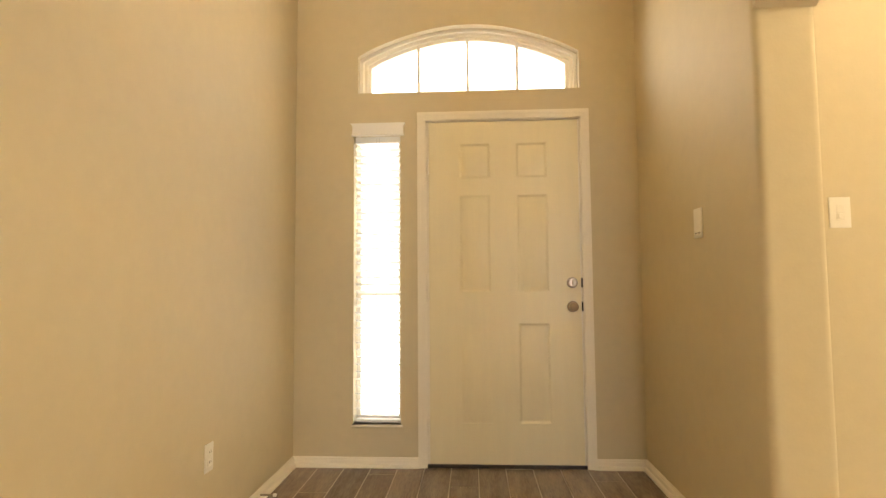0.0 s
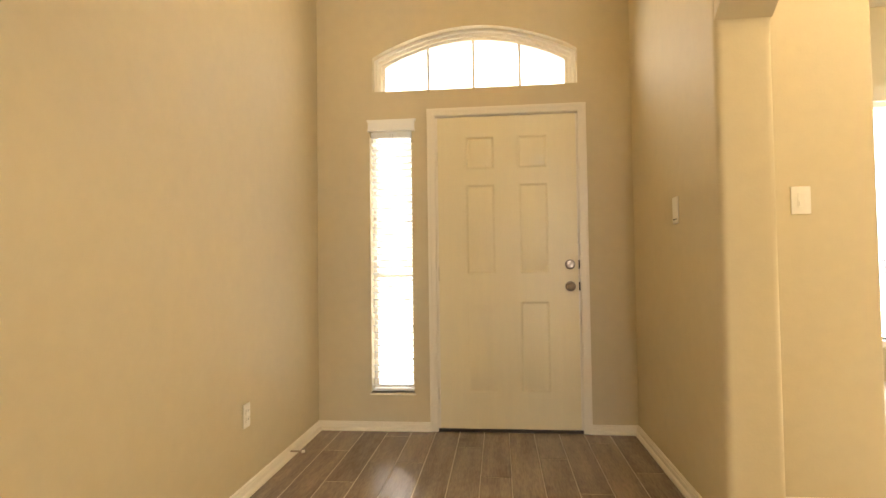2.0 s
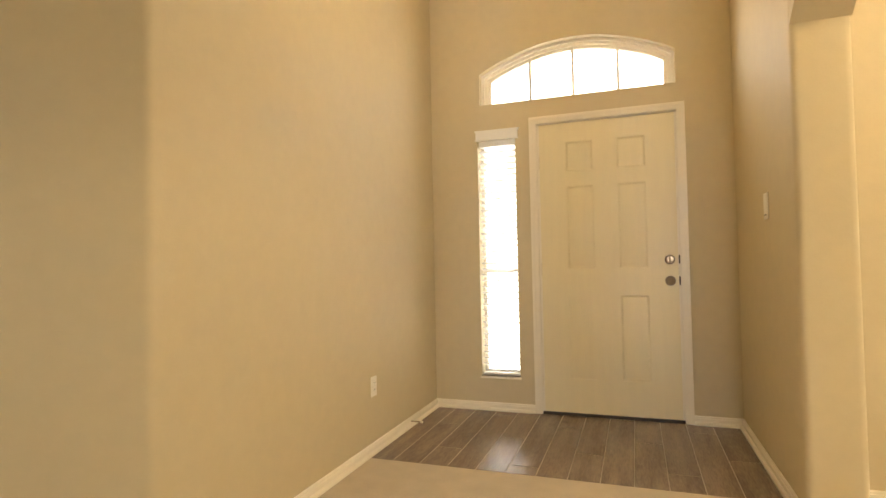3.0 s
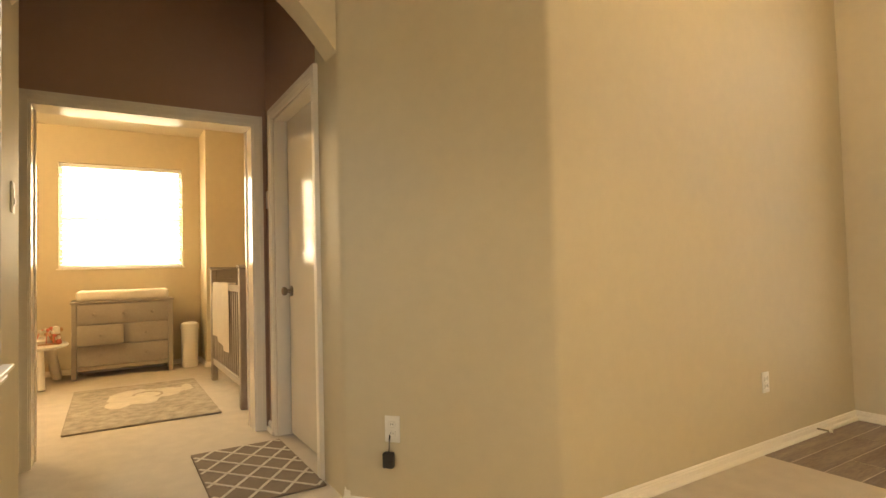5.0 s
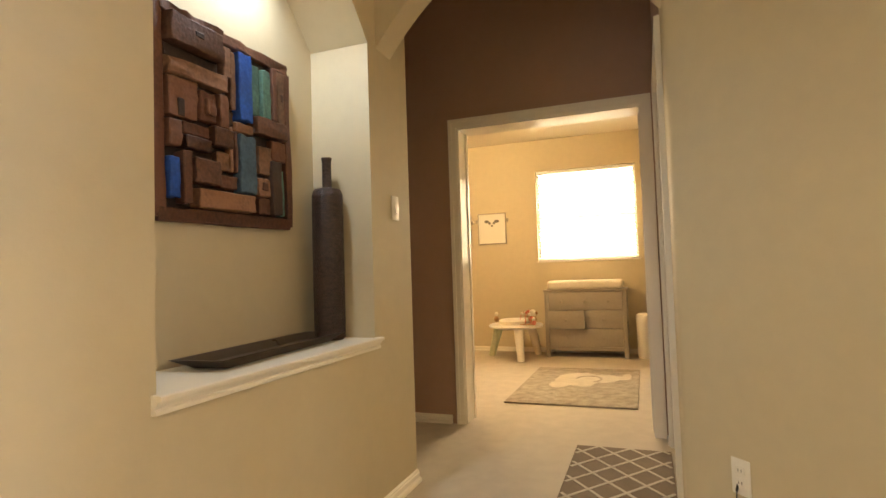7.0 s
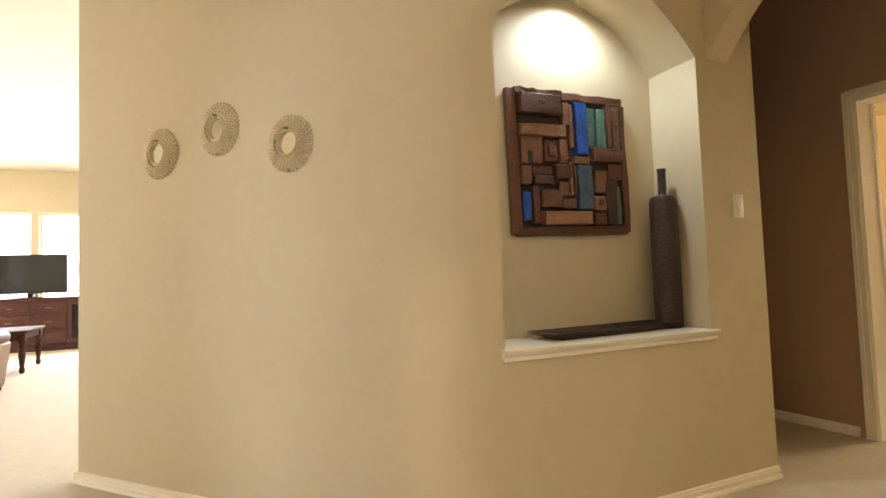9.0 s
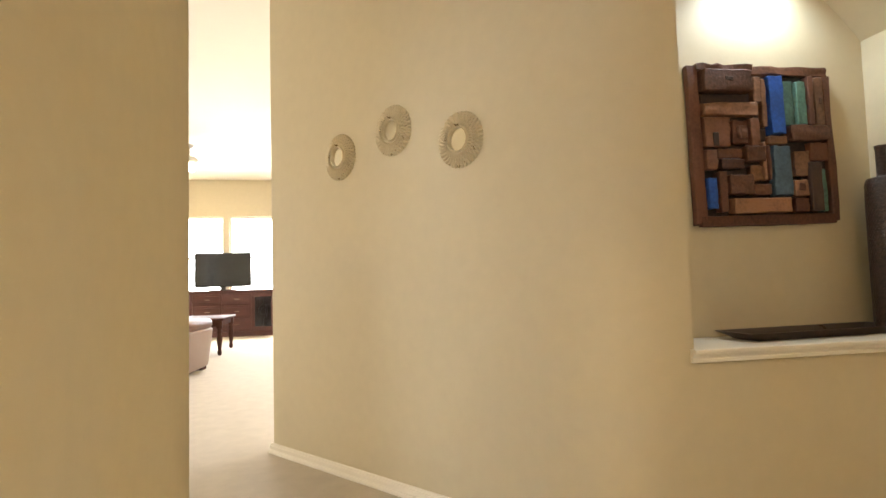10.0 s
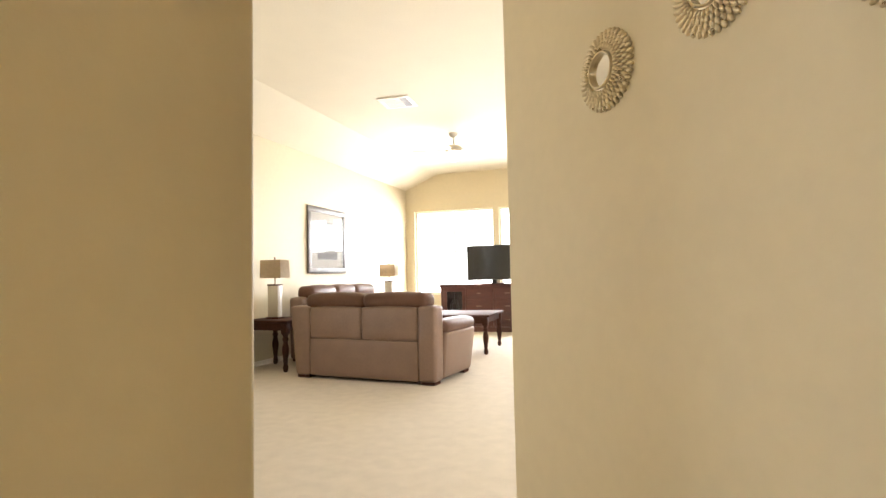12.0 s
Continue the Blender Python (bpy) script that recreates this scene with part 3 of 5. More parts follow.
bm = new_bm()
band(bm, transom_arc(0.0), transom_arc(0.022), 3.60, 3.69)
band(bm, transom_arc(0.022), transom_arc(0.044), 3.625, 3.69)
band(bm, transom_arc(0.044), transom_arc(0.066), 3.645, 3.69)
part("window_frame", bm, TRIM, win)
for x in (-0.03, 0.279, 0.588):
    bm = new_bm()
    top = 2.475 + 0.185 * math.sin(math.pi * (x + 0.395) / 1.345) ** 0.85 - 0.04
    box(bm, x - 0.009, x + 0.009, 3.635, 3.666, 2.245, top)
    part("muntin", bm, TRIM, win)
bm = new_bm()
prism(bm, transom_arc(0.06), "y", 3.667, 3.671)
pn = part("pane", bm, glass_mat, win, "clear arched glass", None)
pn.visible_shadow = False

win = thing("window_3", (0, 0, 0), 0, "bright square bedroom window with white frame", "window", kind="structure")
bm = new_bm()
for y0, y1 in ((BWY0, BWY0 + 0.035), (BWY1 - 0.035, BWY1)):
    box(bm, BX - 0.13, BX - 0.08, y0, y1, BWZ0, BWZ1)
for z0, z1 in ((BWZ0, BWZ0 + 0.035), (1.69, 1.72), (BWZ1 - 0.035, BWZ1)):
    box(bm, BX - 0.13, BX - 0.08, BWY0 + 0.035, BWY1 - 0.035, z0, z1)
part("window_frame", bm, TRIM, win)
pane(win, "x", BX - 0.11, BWY0 + 0.03, BWY1 - 0.03, BWZ0 + 0.03, BWZ1 - 0.03)
bm = new_bm()
box(bm, BX - 0.08, BX + 0.022, BWY0 - 0.02, BWY1 + 0.02, BWZ0 - 0.016, BWZ0, 0.003)
part("window_sill", bm, TRIM, win)
blind("window_blind", (BX - 0.042, (BWY0 + BWY1) / 2, 0), 90, BWY1 - BWY0 - 0.02, BWZ0 + 0.004, BWZ1 - 0.004, 0.045, 0.05, 22, "white slatted blind over the bedroom window")

for k, (x0, x1) in enumerate(((1.55, 3.41), (3.52, 5.30))):
    win = thing(f"window_{k + 4}", (0, 0, 0), 0, "tall bright living room window", "window", kind="structure")
    bm = new_bm()
    for a, b in ((x0, x0 + 0.04), ((x0 + x1) / 2 - 0.02, (x0 + x1) / 2 + 0.02), (x1 - 0.04, x1)):
        box(bm, a, b, LY - 0.13, LY - 0.08, 0.75, 2.55)
    for z0, z1 in ((0.75, 0.79), (1.64, 1.67), (2.51, 2.55)):
        box(bm, x0, x1, LY - 0.125, LY - 0.085, z0, z1)
    part("window_frame", bm, TRIM, win)
    pane(win, "y", LY - 0.11, x0 + 0.03, x1 - 0.03, 0.78, 2.52)
    bm = new_bm()
    box(bm, x0 - 0.02, x1 + 0.02, LY - 0.08, LY + 0.025, 0.735, 0.75, 0.003)
    part("window_sill", bm, TRIM, win)
# unseen window, added so light reaches the living floor from the west
win = thing("window_7", (0, 0, 0), 0, "unseen wide side window, added to light the living room", "window", kind="structure")
bm = new_bm()
for a, b in ((-6.9, -6.85), (-5.32, -5.28), (-3.75, -3.7)):
    box(bm, -1.33, -1.28, a, b, 0.5, 2.5)
for z0, z1 in ((0.5, 0.55), (2.45, 2.5)):
    box(bm, -1.325, -1.285, -6.85, -3.75, z0, z1)
part("window_frame", bm, TRIM, win)
pane(win, "x", -1.31, -6.87, -3.73, 0.53, 2.47)
# unseen window, added for light on the angled wall and in the mirrors
win = thing("window_8", (0, 0, 0), 0, "unseen side window near the passage, added for its light", "window", kind="structure")
bm = new_bm()
for a, b in ((-3.9, -3.85), (-2.99, -2.95), (-2.10, -2.05)):
    box(bm, 5.58, 5.63, a, b, 0.45, 2.4)
for z0, z1 in ((0.45, 0.5), (2.35, 2.4)):
    box(bm, 5.585, 5.625, -3.85, -2.10, z0, z1)
part("window_frame", bm, TRIM, win)
pane(win, "x", 5.60, -3.87, -2.08, 0.48, 2.37)
# unseen window, added to brighten the dining wall beside the arch
win = thing("window_9", (0, 0, 0), 0, "unseen side window, added to light the dining room", "window", kind="structure")
bm = new_bm()
for a, b in ((-0.5, -0.45), (0.33, 0.37), (1.15, 1.2)):
    box(bm, 5.58, 5.63, a, b, 0.4, 2.4)
for z0, z1 in ((0.4, 0.45), (2.35, 2.4)):
    box(bm, 5.585, 5.625, -0.45, 1.15, z0, z1)
part("window_frame", bm, TRIM, win)
pane(win, "x", 5.60, -0.47, 1.17, 0.43, 2.37)
win = thing("window_6", (0, 0, 0), 0, "bright dining room window", "window", kind="structure")
bm = new_bm()
for a, b in ((2.85, 2.90), (3.58, 3.62), (4.30, 4.35)):
    box(bm, a, b, 5.25, 5.30, 0.3, 2.5)
for z0, z1 in ((0.3, 0.35), (2.45, 2.5)):
    box(bm, 2.90, 4.30, 5.25, 5.30, z0, z1)
part("window_frame", bm, TRIM, win)
pane(win, "y", 5.27, 2.88, 4.32, 0.33, 2.47)


# ---- plates and small wall fixtures ----
def wall_plate(name, at, turn, w, h, label, category, make):
    p = thing(name, at, turn, label, category)
    bm = new_bm()
    box(bm, -w / 2, w / 2, -0.006, 0.0, -h / 2, h / 2, 0.0035, 2)
    part("plate", bm, PLASTIC, p)
    make(p)
    return p


def rocker(p):
    bm = new_bm()
    box(bm, -0.0165, 0.0165, -0.0085, -0.005, -0.033, 0.033, 0.002)
    part("rocker", bm, PLASTIC, p)
    bm = new_bm()
    box(bm, -0.012, 0.012, -0.012, -0.008, -0.026, -0.002, 0.003)
    part("toggle", bm, PLASTIC, p)


def sockets(p):
    for z in (-0.02, 0.02):
        bm = new_bm()
        box(bm, -0.017, 0.017, -0.0085, -0.005, z - 0.014, z + 0.014, 0.004)
        s = part("socket", bm, PLASTIC, p)
        for x in (-0.006, 0.006):
            bm = new_bm()
            box(bm, x - 0.001, x + 0.001, -0.0092, -0.0083, z - 0.002, z + 0.007)
            part("slot", bm, BRONZE, s)


def buttons(p):
    for x in (-0.016, 0.014):
        bm = new_bm()
        box(bm, x - 0.008, x + 0.008, -0.0085, -0.005, -0.046, -0.041, 0.001)
        part("button", bm, BRONZE, p, "small dark button")


wall_plate("outlet", (-0.78, 2.495, 0.375), 90, 0.070, 0.114, "white duplex outlet low on the entry wall", "outlet", sockets)
diag = math.degrees(math.atan2(0.967 - 0.328, -0.78 + 1.532))
dv = Vector((-0.78 + 1.532, 0.967 - 0.328)).normalized()
op = Vector((-1.532, 0.328)) + dv * 0.245
wall_plate("outlet", (op.x, op.y, 0.338), diag, 0.073, 0.118, "white outlet with a charger hanging from it", "outlet", sockets)
charger = thing("charger", (op.x, op.y, -0.055), diag, "black plug-in charger hanging on a short cord", "charger")
bm = new_bm()
rod(bm, (-0.012, -0.012, 0.345), (-0.014, -0.016, 0.29), 0.0022, seg=8)
rod(bm, (-0.012, -0.004, 0.37), (-0.012, -0.013, 0.345), 0.004, seg=8)
part("cord", bm, BLACKP, charger)
bm = new_bm()
box(bm, -0.040, 0.010, -0.034, -0.003, 0.225, 0.293, 0.006, 2)
part("adapter", bm, BLACKP, charger)
wall_plate("alarm_panel", (1.284, 2.716, 1.325), -90, 0.085, 0.13, "white wall plate with two small buttons", "wall plate", buttons)
wall_plate("light_switch", (1.742, 2.51, 1.337), 0, 0.082, 0.122, "white rocker light switch", "light switch", rocker)
wall_plate("light_switch", (-1.692, NY, 1.36), 180, 0.075, 0.118, "white rocker light switch beside the niche", "light switch", rocker)
wall_plate("thermostat", (-2.845, 0.325, 1.545), 0, 0.11, 0.12, "white wall thermostat in the hall", "thermostat", rocker)
for y in (-2.00, -2.13):
    wall_plate("outlet", (BX, y, 0.37), 90, 0.085, 0.125, "white outlet plate low on the bedroom wall", "outlet", sockets)
stop = thing("door_stop", (-0.764, 3.01, 0.035), 0, "small metal spring door stop on the baseboard", "door stop")
bm = new_bm()
rod(bm, (0, 0, 0), (0.065, 0, 0.0), 0.005, seg=10)
part("spring", bm, NICKEL, stop)
bm = new_bm()
rod(bm, (0.065, 0, 0), (0.08, 0, 0), 0.008, seg=10)
part("tip", bm, PLASTIC, stop)


# unseen fixtures, assumed above the warm upper walls
def dome_light(at, label):
    c = thing("ceiling_light", at, 0, label, "ceiling light")
    bm = new_bm()
    lathe(bm, [(0.15, 0.0), (0.15, -0.03), (0.14, -0.035), (0.001, -0.035)], 32)
    part("canopy", bm, NICKEL, c)
    return c


dome_light((0.25, 1.95, TOP), "unseen flush ceiling light assumed in the entry")
dome_light((2.75, 1.15, TOP), "unseen flush ceiling light assumed in the dining room")


# ---- the niche ----
ledge = thing("niche_ledge", (0, 0, 0), 0, "white painted moulded ledge of the wall niche", "ledge", kind="structure")
bm = new_bm()
box(bm, NX0 + 0.002, NX1 - 0.002, NB + 0.002, NY - 0.001, 0.715, 0.765)
part("shelf", bm, TRIM, ledge)
bm = new_bm()
prof = [(0.0, 0.7655), (0.030, 0.7655), (0.034, 0.762), (0.034, 0.748), (0.031, 0.745), (0.022, 0.745), (0.022, 0.738), (0.018, 0.728), (0.012, 0.720), (0.012, 0.715),
        (0.016, 0.711), (0.016, 0.698), (0.013, 0.694), (0.0, 0.694)]
prism(bm, [(NY + y, 0.7655 - 0.69 * (0.7655 - z)) for y, z in prof], "x", -1.481, -0.298)
part("nosing", bm, TRIM, ledge, "moulded front edge", smooth=28)

tray = thing("tray", (-0.985, -1.085, 0.765), 4, "long dark lacquered wooden tray lying on the ledge", "tray")
bm = new_bm()
lo = [bm.verts.new((x, y, 0.0)) for x, y in ((-0.33, -0.06), (0.33, -0.06), (0.33, 0.06), (-0.33, 0.06))]
hi = [bm.verts.new((x, y, 0.034)) for x, y in ((-0.40, -0.10), (0.40, -0.10), (0.40, 0.10), (-0.40, 0.10))]
hi2 = [bm.verts.new((x, y, 0.034)) for x, y in ((-0.385, -0.088), (0.385, -0.088), (0.385, 0.088), (-0.385, 0.088))]
lo2 = [bm.verts.new((x, y, 0.009)) for x, y in ((-0.325, -0.055), (0.325, -0.055), (0.325, 0.055), (-0.325, 0.055))]
bm.faces.new(list(reversed(lo))), bm.faces.new(lo2)
for a, b in ((lo, hi), (hi, hi2), (hi2, lo2)):
    for i in range(4):
        j = (i + 1) % 4
        bm.faces.new((a[i], a[j], b[j], b[i]))
bmesh.ops.bevel(bm, geom=list(bm.edges), offset=0.002, segments=1, affect="EDGES")
part("dish", bm, BLACKWOOD, tray, smooth=30)

vase = thing("vase", (-1.381, -1.085, 0.765), 0, "tall dark brown woven bottle vase with a thin neck", "vase")
bm = new_bm()
rng = random.Random(7)
rings = []
for i in range(112):
    z = 0.008 + 0.640 * i / 111
    r = 0.0650 + 0.0014 * math.sin(math.pi * i / 111) - 0.004 * max(0, i - 108) / 3
    ring = []
    for j in range(66):
        k = r + (0.0020 if (j + i // 2) % 2 else 0.0) + rng.uniform(-0.0007, 0.0007)
        ang = 2 * math.pi * (j + 0.2 * math.sin(i * 1.7)) / 66
        ring.append(bm.verts.new((k * math.cos(ang), k * math.sin(ang), z)))
    rings.append(ring)
for low, high in zip(rings, rings[1:]):
    for j in range(66):
        bm.faces.new((low[j], low[(j + 1) % 66], high[(j + 1) % 66], high[j]))
lathe(bm, [(0.057, 0.0), (0.064, 0.009)], 40)
lathe(bm, [(0.0615, 0.647), (0.0605, 0.654), (0.056, 0.659), (0.040, 0.663)], 40)
part("body", bm, VASE, vase, smooth=18)
bm = new_bm()
lathe(bm, [(0.040, 0.658), (0.030, 0.662), (0.022, 0.668), (0.0205, 0.675), (0.0205, 0.784), (0.0235, 0.790), (0.0235, 0.800), (0.017, 0.800), (0.016, 0.70), (0.001, 0.70)], 24)
part("neck", bm, VASE, vase, "slim dark neck", smooth=50)

can = thing("recessed_light", (-0.89, -1.07, 2.415), 0, "small recessed spotlight in the niche top", "ceiling light")
bm = new_bm()
lathe(bm, [(0.062, 0.08), (0.062, 0.0), (0.056, -0.003), (0.050, 0.0), (0.044, 0.05), (0.001, 0.05)], 28)
part("trim_ring", bm, TRIM, can)
bm = new_bm()
lathe(bm, [(0.040, 0.046), (0.036, 0.036), (0.001, 0.032)], 24)
part("lens", bm, LAMPDAY, can, "lit lens")

# reclaimed-wood picture
ART = 0.703
art = thing("wood_wall_art", (-0.538, NB, 1.226), 180, "square relief of reclaimed brown wood blocks, some painted blue and green", "wall art")
art.rotation_euler.y = radians(-1.0)  # hangs a little askew
bm = new_bm()
box(bm, 0.01, ART - 0.01, -0.016, -0.001, 0.01, ART - 0.01)
part("backing_board", bm, W_DARK, art)


def rough_block(u0, v0, u1, v1, mat, depth, name="wood_block", jag=0.005):
    bm = new_bm()
    x0, x1, z0, z1 = u0 * ART, u1 * ART, (1 - v1) * ART, (1 - v0) * ART
    box(bm, x0 + 0.0015, x1 - 0.0015, -0.016 - depth, -0.014, z0 + 0.0015, z1 - 0.0015, 0.003)
    bmesh.ops.subdivide_edges(bm, edges=[e for e in bm.edges if e.calc_length() > 0.03], cuts=7 if name == "frame_rail" else 4, use_grid_fill=True)
    for v in bm.verts:
        n = noise.noise_vector(v.co * 38 + Vector((u0 * 30, 0, v0 * 30)))
        v.co += Vector((n.x, n.y if v.co.y < -0.02 else 0, n.z)) * jag
    return part(name, bm, mat, art, smooth=30)


B_, R_, T_, D_ = W_BROWN, W_RED, W_TAN, W_DARK
rough_block(0.0, 0.01, 0.078, 0.985, R_, 0.024, "frame_rail", 0.006)
rough_block(0.03, 0.932, 0.975, 1.0, R_, 0.026, "frame_rail", 0.006)
rough_block(0.945, 0.06, 1.0, 0.985, R_, 0.024, "frame_rail", 0.006)
rough_block(0.06, 0.0, 0.45, 0.045, B_, 0.030, "frame_rail", 0.010)
rough_block(0.44, 0.004, 0.985, 0.066, B_, 0.026, "frame_rail", 0.010)
rough_block(0.088, 0.043, 0.416, 0.180, B_, 0.052)
# dark piece stands in for the shade inside the square hole
rough_block(0.225, 0.088, 0.288, 0.122, D_, 0.0535, "knot_hole", 0.001)
# dark strip paints in the shadow under the protruding block above
rough_block(0.090, 0.182, 0.430, 0.244, D_, 0.012)
rough_block(0.084, 0.246, 0.453, 0.328, T_, 0.042, jag=0.009)
rough_block(0.085, 0.334, 0.257, 0.518, B_, 0.036)
# solid dark piece paints in the shaded notch
rough_block(0.134, 0.428, 0.179, 0.516, D_, 0.0375, "notch", 0.001)
rough_block(0.271, 0.354, 0.381, 0.498, R_, 0.034, jag=0.006)
rough_block(0.295, 0.385, 0.357, 0.468, B_, 0.048, "knot", 0.010)
rough_block(0.386, 0.344, 0.450, 0.512, B_, 0.046)
rough_block(0.340, 0.516, 0.472, 0.612, B_, 0.052)
rough_block(0.436, 0.078, 0.490, 0.242, T_, 0.036)
rough_block(0.494, 0.090, 0.532, 0.392, T_, 0.028)
rough_block(0.540, 0.072, 0.640, 0.438, W_BLUE, 0.040)
rough_block(0.650, 0.097, 0.728, 0.379, W_TEAL, 0.024)
rough_block(0.738, 0.101, 0.812, 0.377, W_TEAL, 0.032)
rough_block(0.820, 0.070, 0.864, 0.379, R_, 0.036)
rough_block(0.870, 0.070, 0.943, 0.377, T_, 0.028)
rough_block(0.900, 0.200, 0.928, 0.250, R_, 0.032, "knot", 0.004)
# dark block painted in for the shade of an open hole
rough_block(0.456, 0.404, 0.516, 0.480, D_, 0.020)
rough_block(0.523, 0.447, 0.660, 0.500, T_, 0.028)
rough_block(0.667, 0.385, 0.942, 0.482, B_, 0.046, jag=0.008)
rough_block(0.080, 0.535, 0.156, 0.658, B_, 0.040)
rough_block(0.165, 0.527, 0.333, 0.586, R_, 0.030)
rough_block(0.173, 0.592, 0.334, 0.655, R_, 0.044)
rough_block(0.476, 0.486, 0.502, 0.726, T_, 0.028)
rough_block(0.505, 0.508, 0.529, 0.726, R_, 0.034)
rough_block(0.384, 0.630, 0.472, 0.726, T_, 0.026)
rough_block(0.536, 0.511, 0.662, 0.822, W_STEEL, 0.038)
rough_block(0.685, 0.545, 0.798, 0.704, T_, 0.036)
rough_block(0.812, 0.489, 0.942, 0.606, R_, 0.028)
rough_block(0.080, 0.705, 0.143, 0.892, W_BLUE, 0.038)
rough_block(0.151, 0.668, 0.206, 0.914, R_, 0.044)
rough_block(0.212, 0.690, 0.377, 0.810, B_, 0.052, jag=0.008)
rough_block(0.393, 0.745, 0.515, 0.816, B_, 0.034)
rough_block(0.640, 0.832, 0.662, 0.926, D_, 0.016)
rough_block(0.668, 0.724, 0.764, 0.828, T_, 0.044, jag=0.006)
rough_block(0.690, 0.748, 0.738, 0.800, R_, 0.052, "knot", 0.006)
rough_block(0.771, 0.616, 0.858, 0.926, D_, 0.050)
rough_block(0.863, 0.657, 0.918, 0.926, W_TEAL, 0.026)
rough_block(0.237, 0.832, 0.633, 0.926, T_, 0.048)
rough_block(0.670, 0.835, 0.766, 0.926, R_, 0.040)

# ---- three mirrors on the angled wall ----
wall_dir = Vector((1.384 + 0.10, -2.715 + 0.905)).normalized()
wall_turn = math.degrees(math.atan2(wall_dir.y, wall_dir.x)) + 180


def round_mirror(at):
    m = thing("round_mirror", at, wall_turn, "small round mirror in a champagne petal frame", "mirror", "three mirrors on the angled wall")
    rot = Matrix.Rotation(radians(90), 4, "X")
    bm = new_bm()
    lathe(bm, [(0.118, 0.0), (0.112, 0.008), (0.06, 0.022), (0.057, 0.030), (0.053, 0.030), (0.053, 0.012), (0.001, 0.012)], 40, m=rot)
    part("frame", bm, BRASSY, m, smooth=30)
    for ring, (r, n, size, h, d) in enumerate(((0.117, 38, 0.0140, 0.005, 0), (0.103, 38, 0.0135, 0.011, 1), (0.089, 38, 0.0125, 0.017, 0), (0.075, 38, 0.0115, 0.023, 1))):
        bm = new_bm()
        for i in range(n):
            a = 2 * math.pi * (i + 0.5 * d) / n
            c = rot @ Vector((r * math.cos(a), r * math.sin(a), h))
            mm = Matrix.Translation(c) @ rot @ Matrix.Rotation(a, 4, "Z") @ Matrix.Rotation(radians(5), 4, "Y") @ Matrix.Diagonal((size, 2.55 * r / n, 0.0095, 1))
            bmesh.ops.create_icosphere(bm, subdivisions=2, radius=1.0, matrix=mm)
        part("petal_ring", bm, BRASSY, m, smooth=60)
    bm = new_bm()
    lathe(bm, [(0.0525, 0.0125), (0.0520, 0.0150), (0.001, 0.0150)], 40, m=rot)
    part("glass", bm, mirror_mat, m, "clear mirror disc", smooth=60)
    return m


wall_n = Vector((wall_dir.y, -wall_dir.x))
wall_n = -wall_n if wall_n.y < 0 else wall_n


def on_angled(x, y, z):
    p = Vector((x, y)) - Vector((-0.10, NY))
    q = Vector((-0.10, NY)) + wall_dir * p.dot(wall_dir)
    return (q.x + wall_n.x * 0.001, q.y + wall_n.y * 0.001, z)


first = round_mirror(on_angled(0.942, -2.150, 1.733))
for p in ((0.674, -1.825, 1.797), (0.400, -1.490, 1.668)):
    copy_thing(first, Matrix.Translation(on_angled(*p)) @ Matrix.Rotation(radians(wall_turn), 4, "Z"))


# ---- rugs ----
def lattice_rug():
    r = thing("lattice_rug", (-2.165, 0.055, 0.0), 0, "taupe rug with cream diamond lattice lying on the hall carpet", "rug")
    L, W = 0.87, 0.51
    bm = new_bm()
    box(bm, -L / 2, L / 2, -W / 2, W / 2, 0.0, 0.012, 0.004)
    part("rug_body", bm, RUGGREY, r)
    bm = new_bm()
    sx, sy = 0.215, 0.170

    def strip(p, q, w=0.0075):
        p, q = Vector(p), Vector(q)
        n = Vector((-(q - p).y, (q - p).x)).normalized() * w
        vs = [bm.verts.new((v.x, v.y, z)) for z in (0.0115, 0.0145) for v in (p - n, q - n, q + n, p + n)]
        bm.faces.new(vs[4:]), bm.faces.new(list(reversed(vs[:4])))
        for i in range(4):
            j = (i + 1) % 4
            bm.faces.new((vs[i], vs[j], vs[4 + j], vs[4 + i]))

    def clip(p, d):
        t0, t1 = -9.0, 9.0
        for k, lim in ((0, L / 2 - 0.01), (1, W / 2 - 0.01)):
            a, b = (-lim - p[k]) / d[k], (lim - p[k]) / d[k]
            t0, t1 = max(t0, min(a, b)), min(t1, max(a, b))
        return t0, t1

    for sgn in (1, -1):
        for i in range(-8, 9):
            p, d = (i * sx, 0.04), (sx / 2, sgn * sy / 2)
            t0, t1 = clip(p, d)
            if t1 - t0 > 0.1:
                strip((p[0] + d[0] * t0, p[1] + d[1] * t0), (p[0] + d[0] * t1, p[1] + d[1] * t1))
    part("lattice", bm, RUGPALE, r, "raised cream diamond lines")


lattice_rug()
nrug = thing("nursery_rug", (-4.33, -0.375, 0.0), 0, "grey nursery rug with a large pale animal shape", "rug")
bm = new_bm()
box(bm, -0.79, 0.79, -0.50, 0.50, 0.0, 0.014, 0.004)
part("rug_body", bm, RUGNURS, nrug)
bm = new_bm()
for cx, cy, rx, ry in ((-0.20, -0.03, 0.31, 0.21), (0.06, -0.17, 0.16, 0.09), (0.02, 0.05, 0.13, 0.07), (-0.26, 0.19, 0.20, 0.14), (-0.30, 0.33, 0.09, 0.10), (-0.42, 0.39, 0.10, 0.04)):
    pts = [(cx + rx * math.cos(2 * math.pi * i / 28) * (1 + 0.06 * math.sin(3 * i)), cy + ry * math.sin(2 * math.pi * i / 28) * (1 + 0.05 * math.cos(2 * i))) for i in range(28)]
    prism(bm, pts, "z", 0.0135, 0.0165 + 0.0004 * cx)
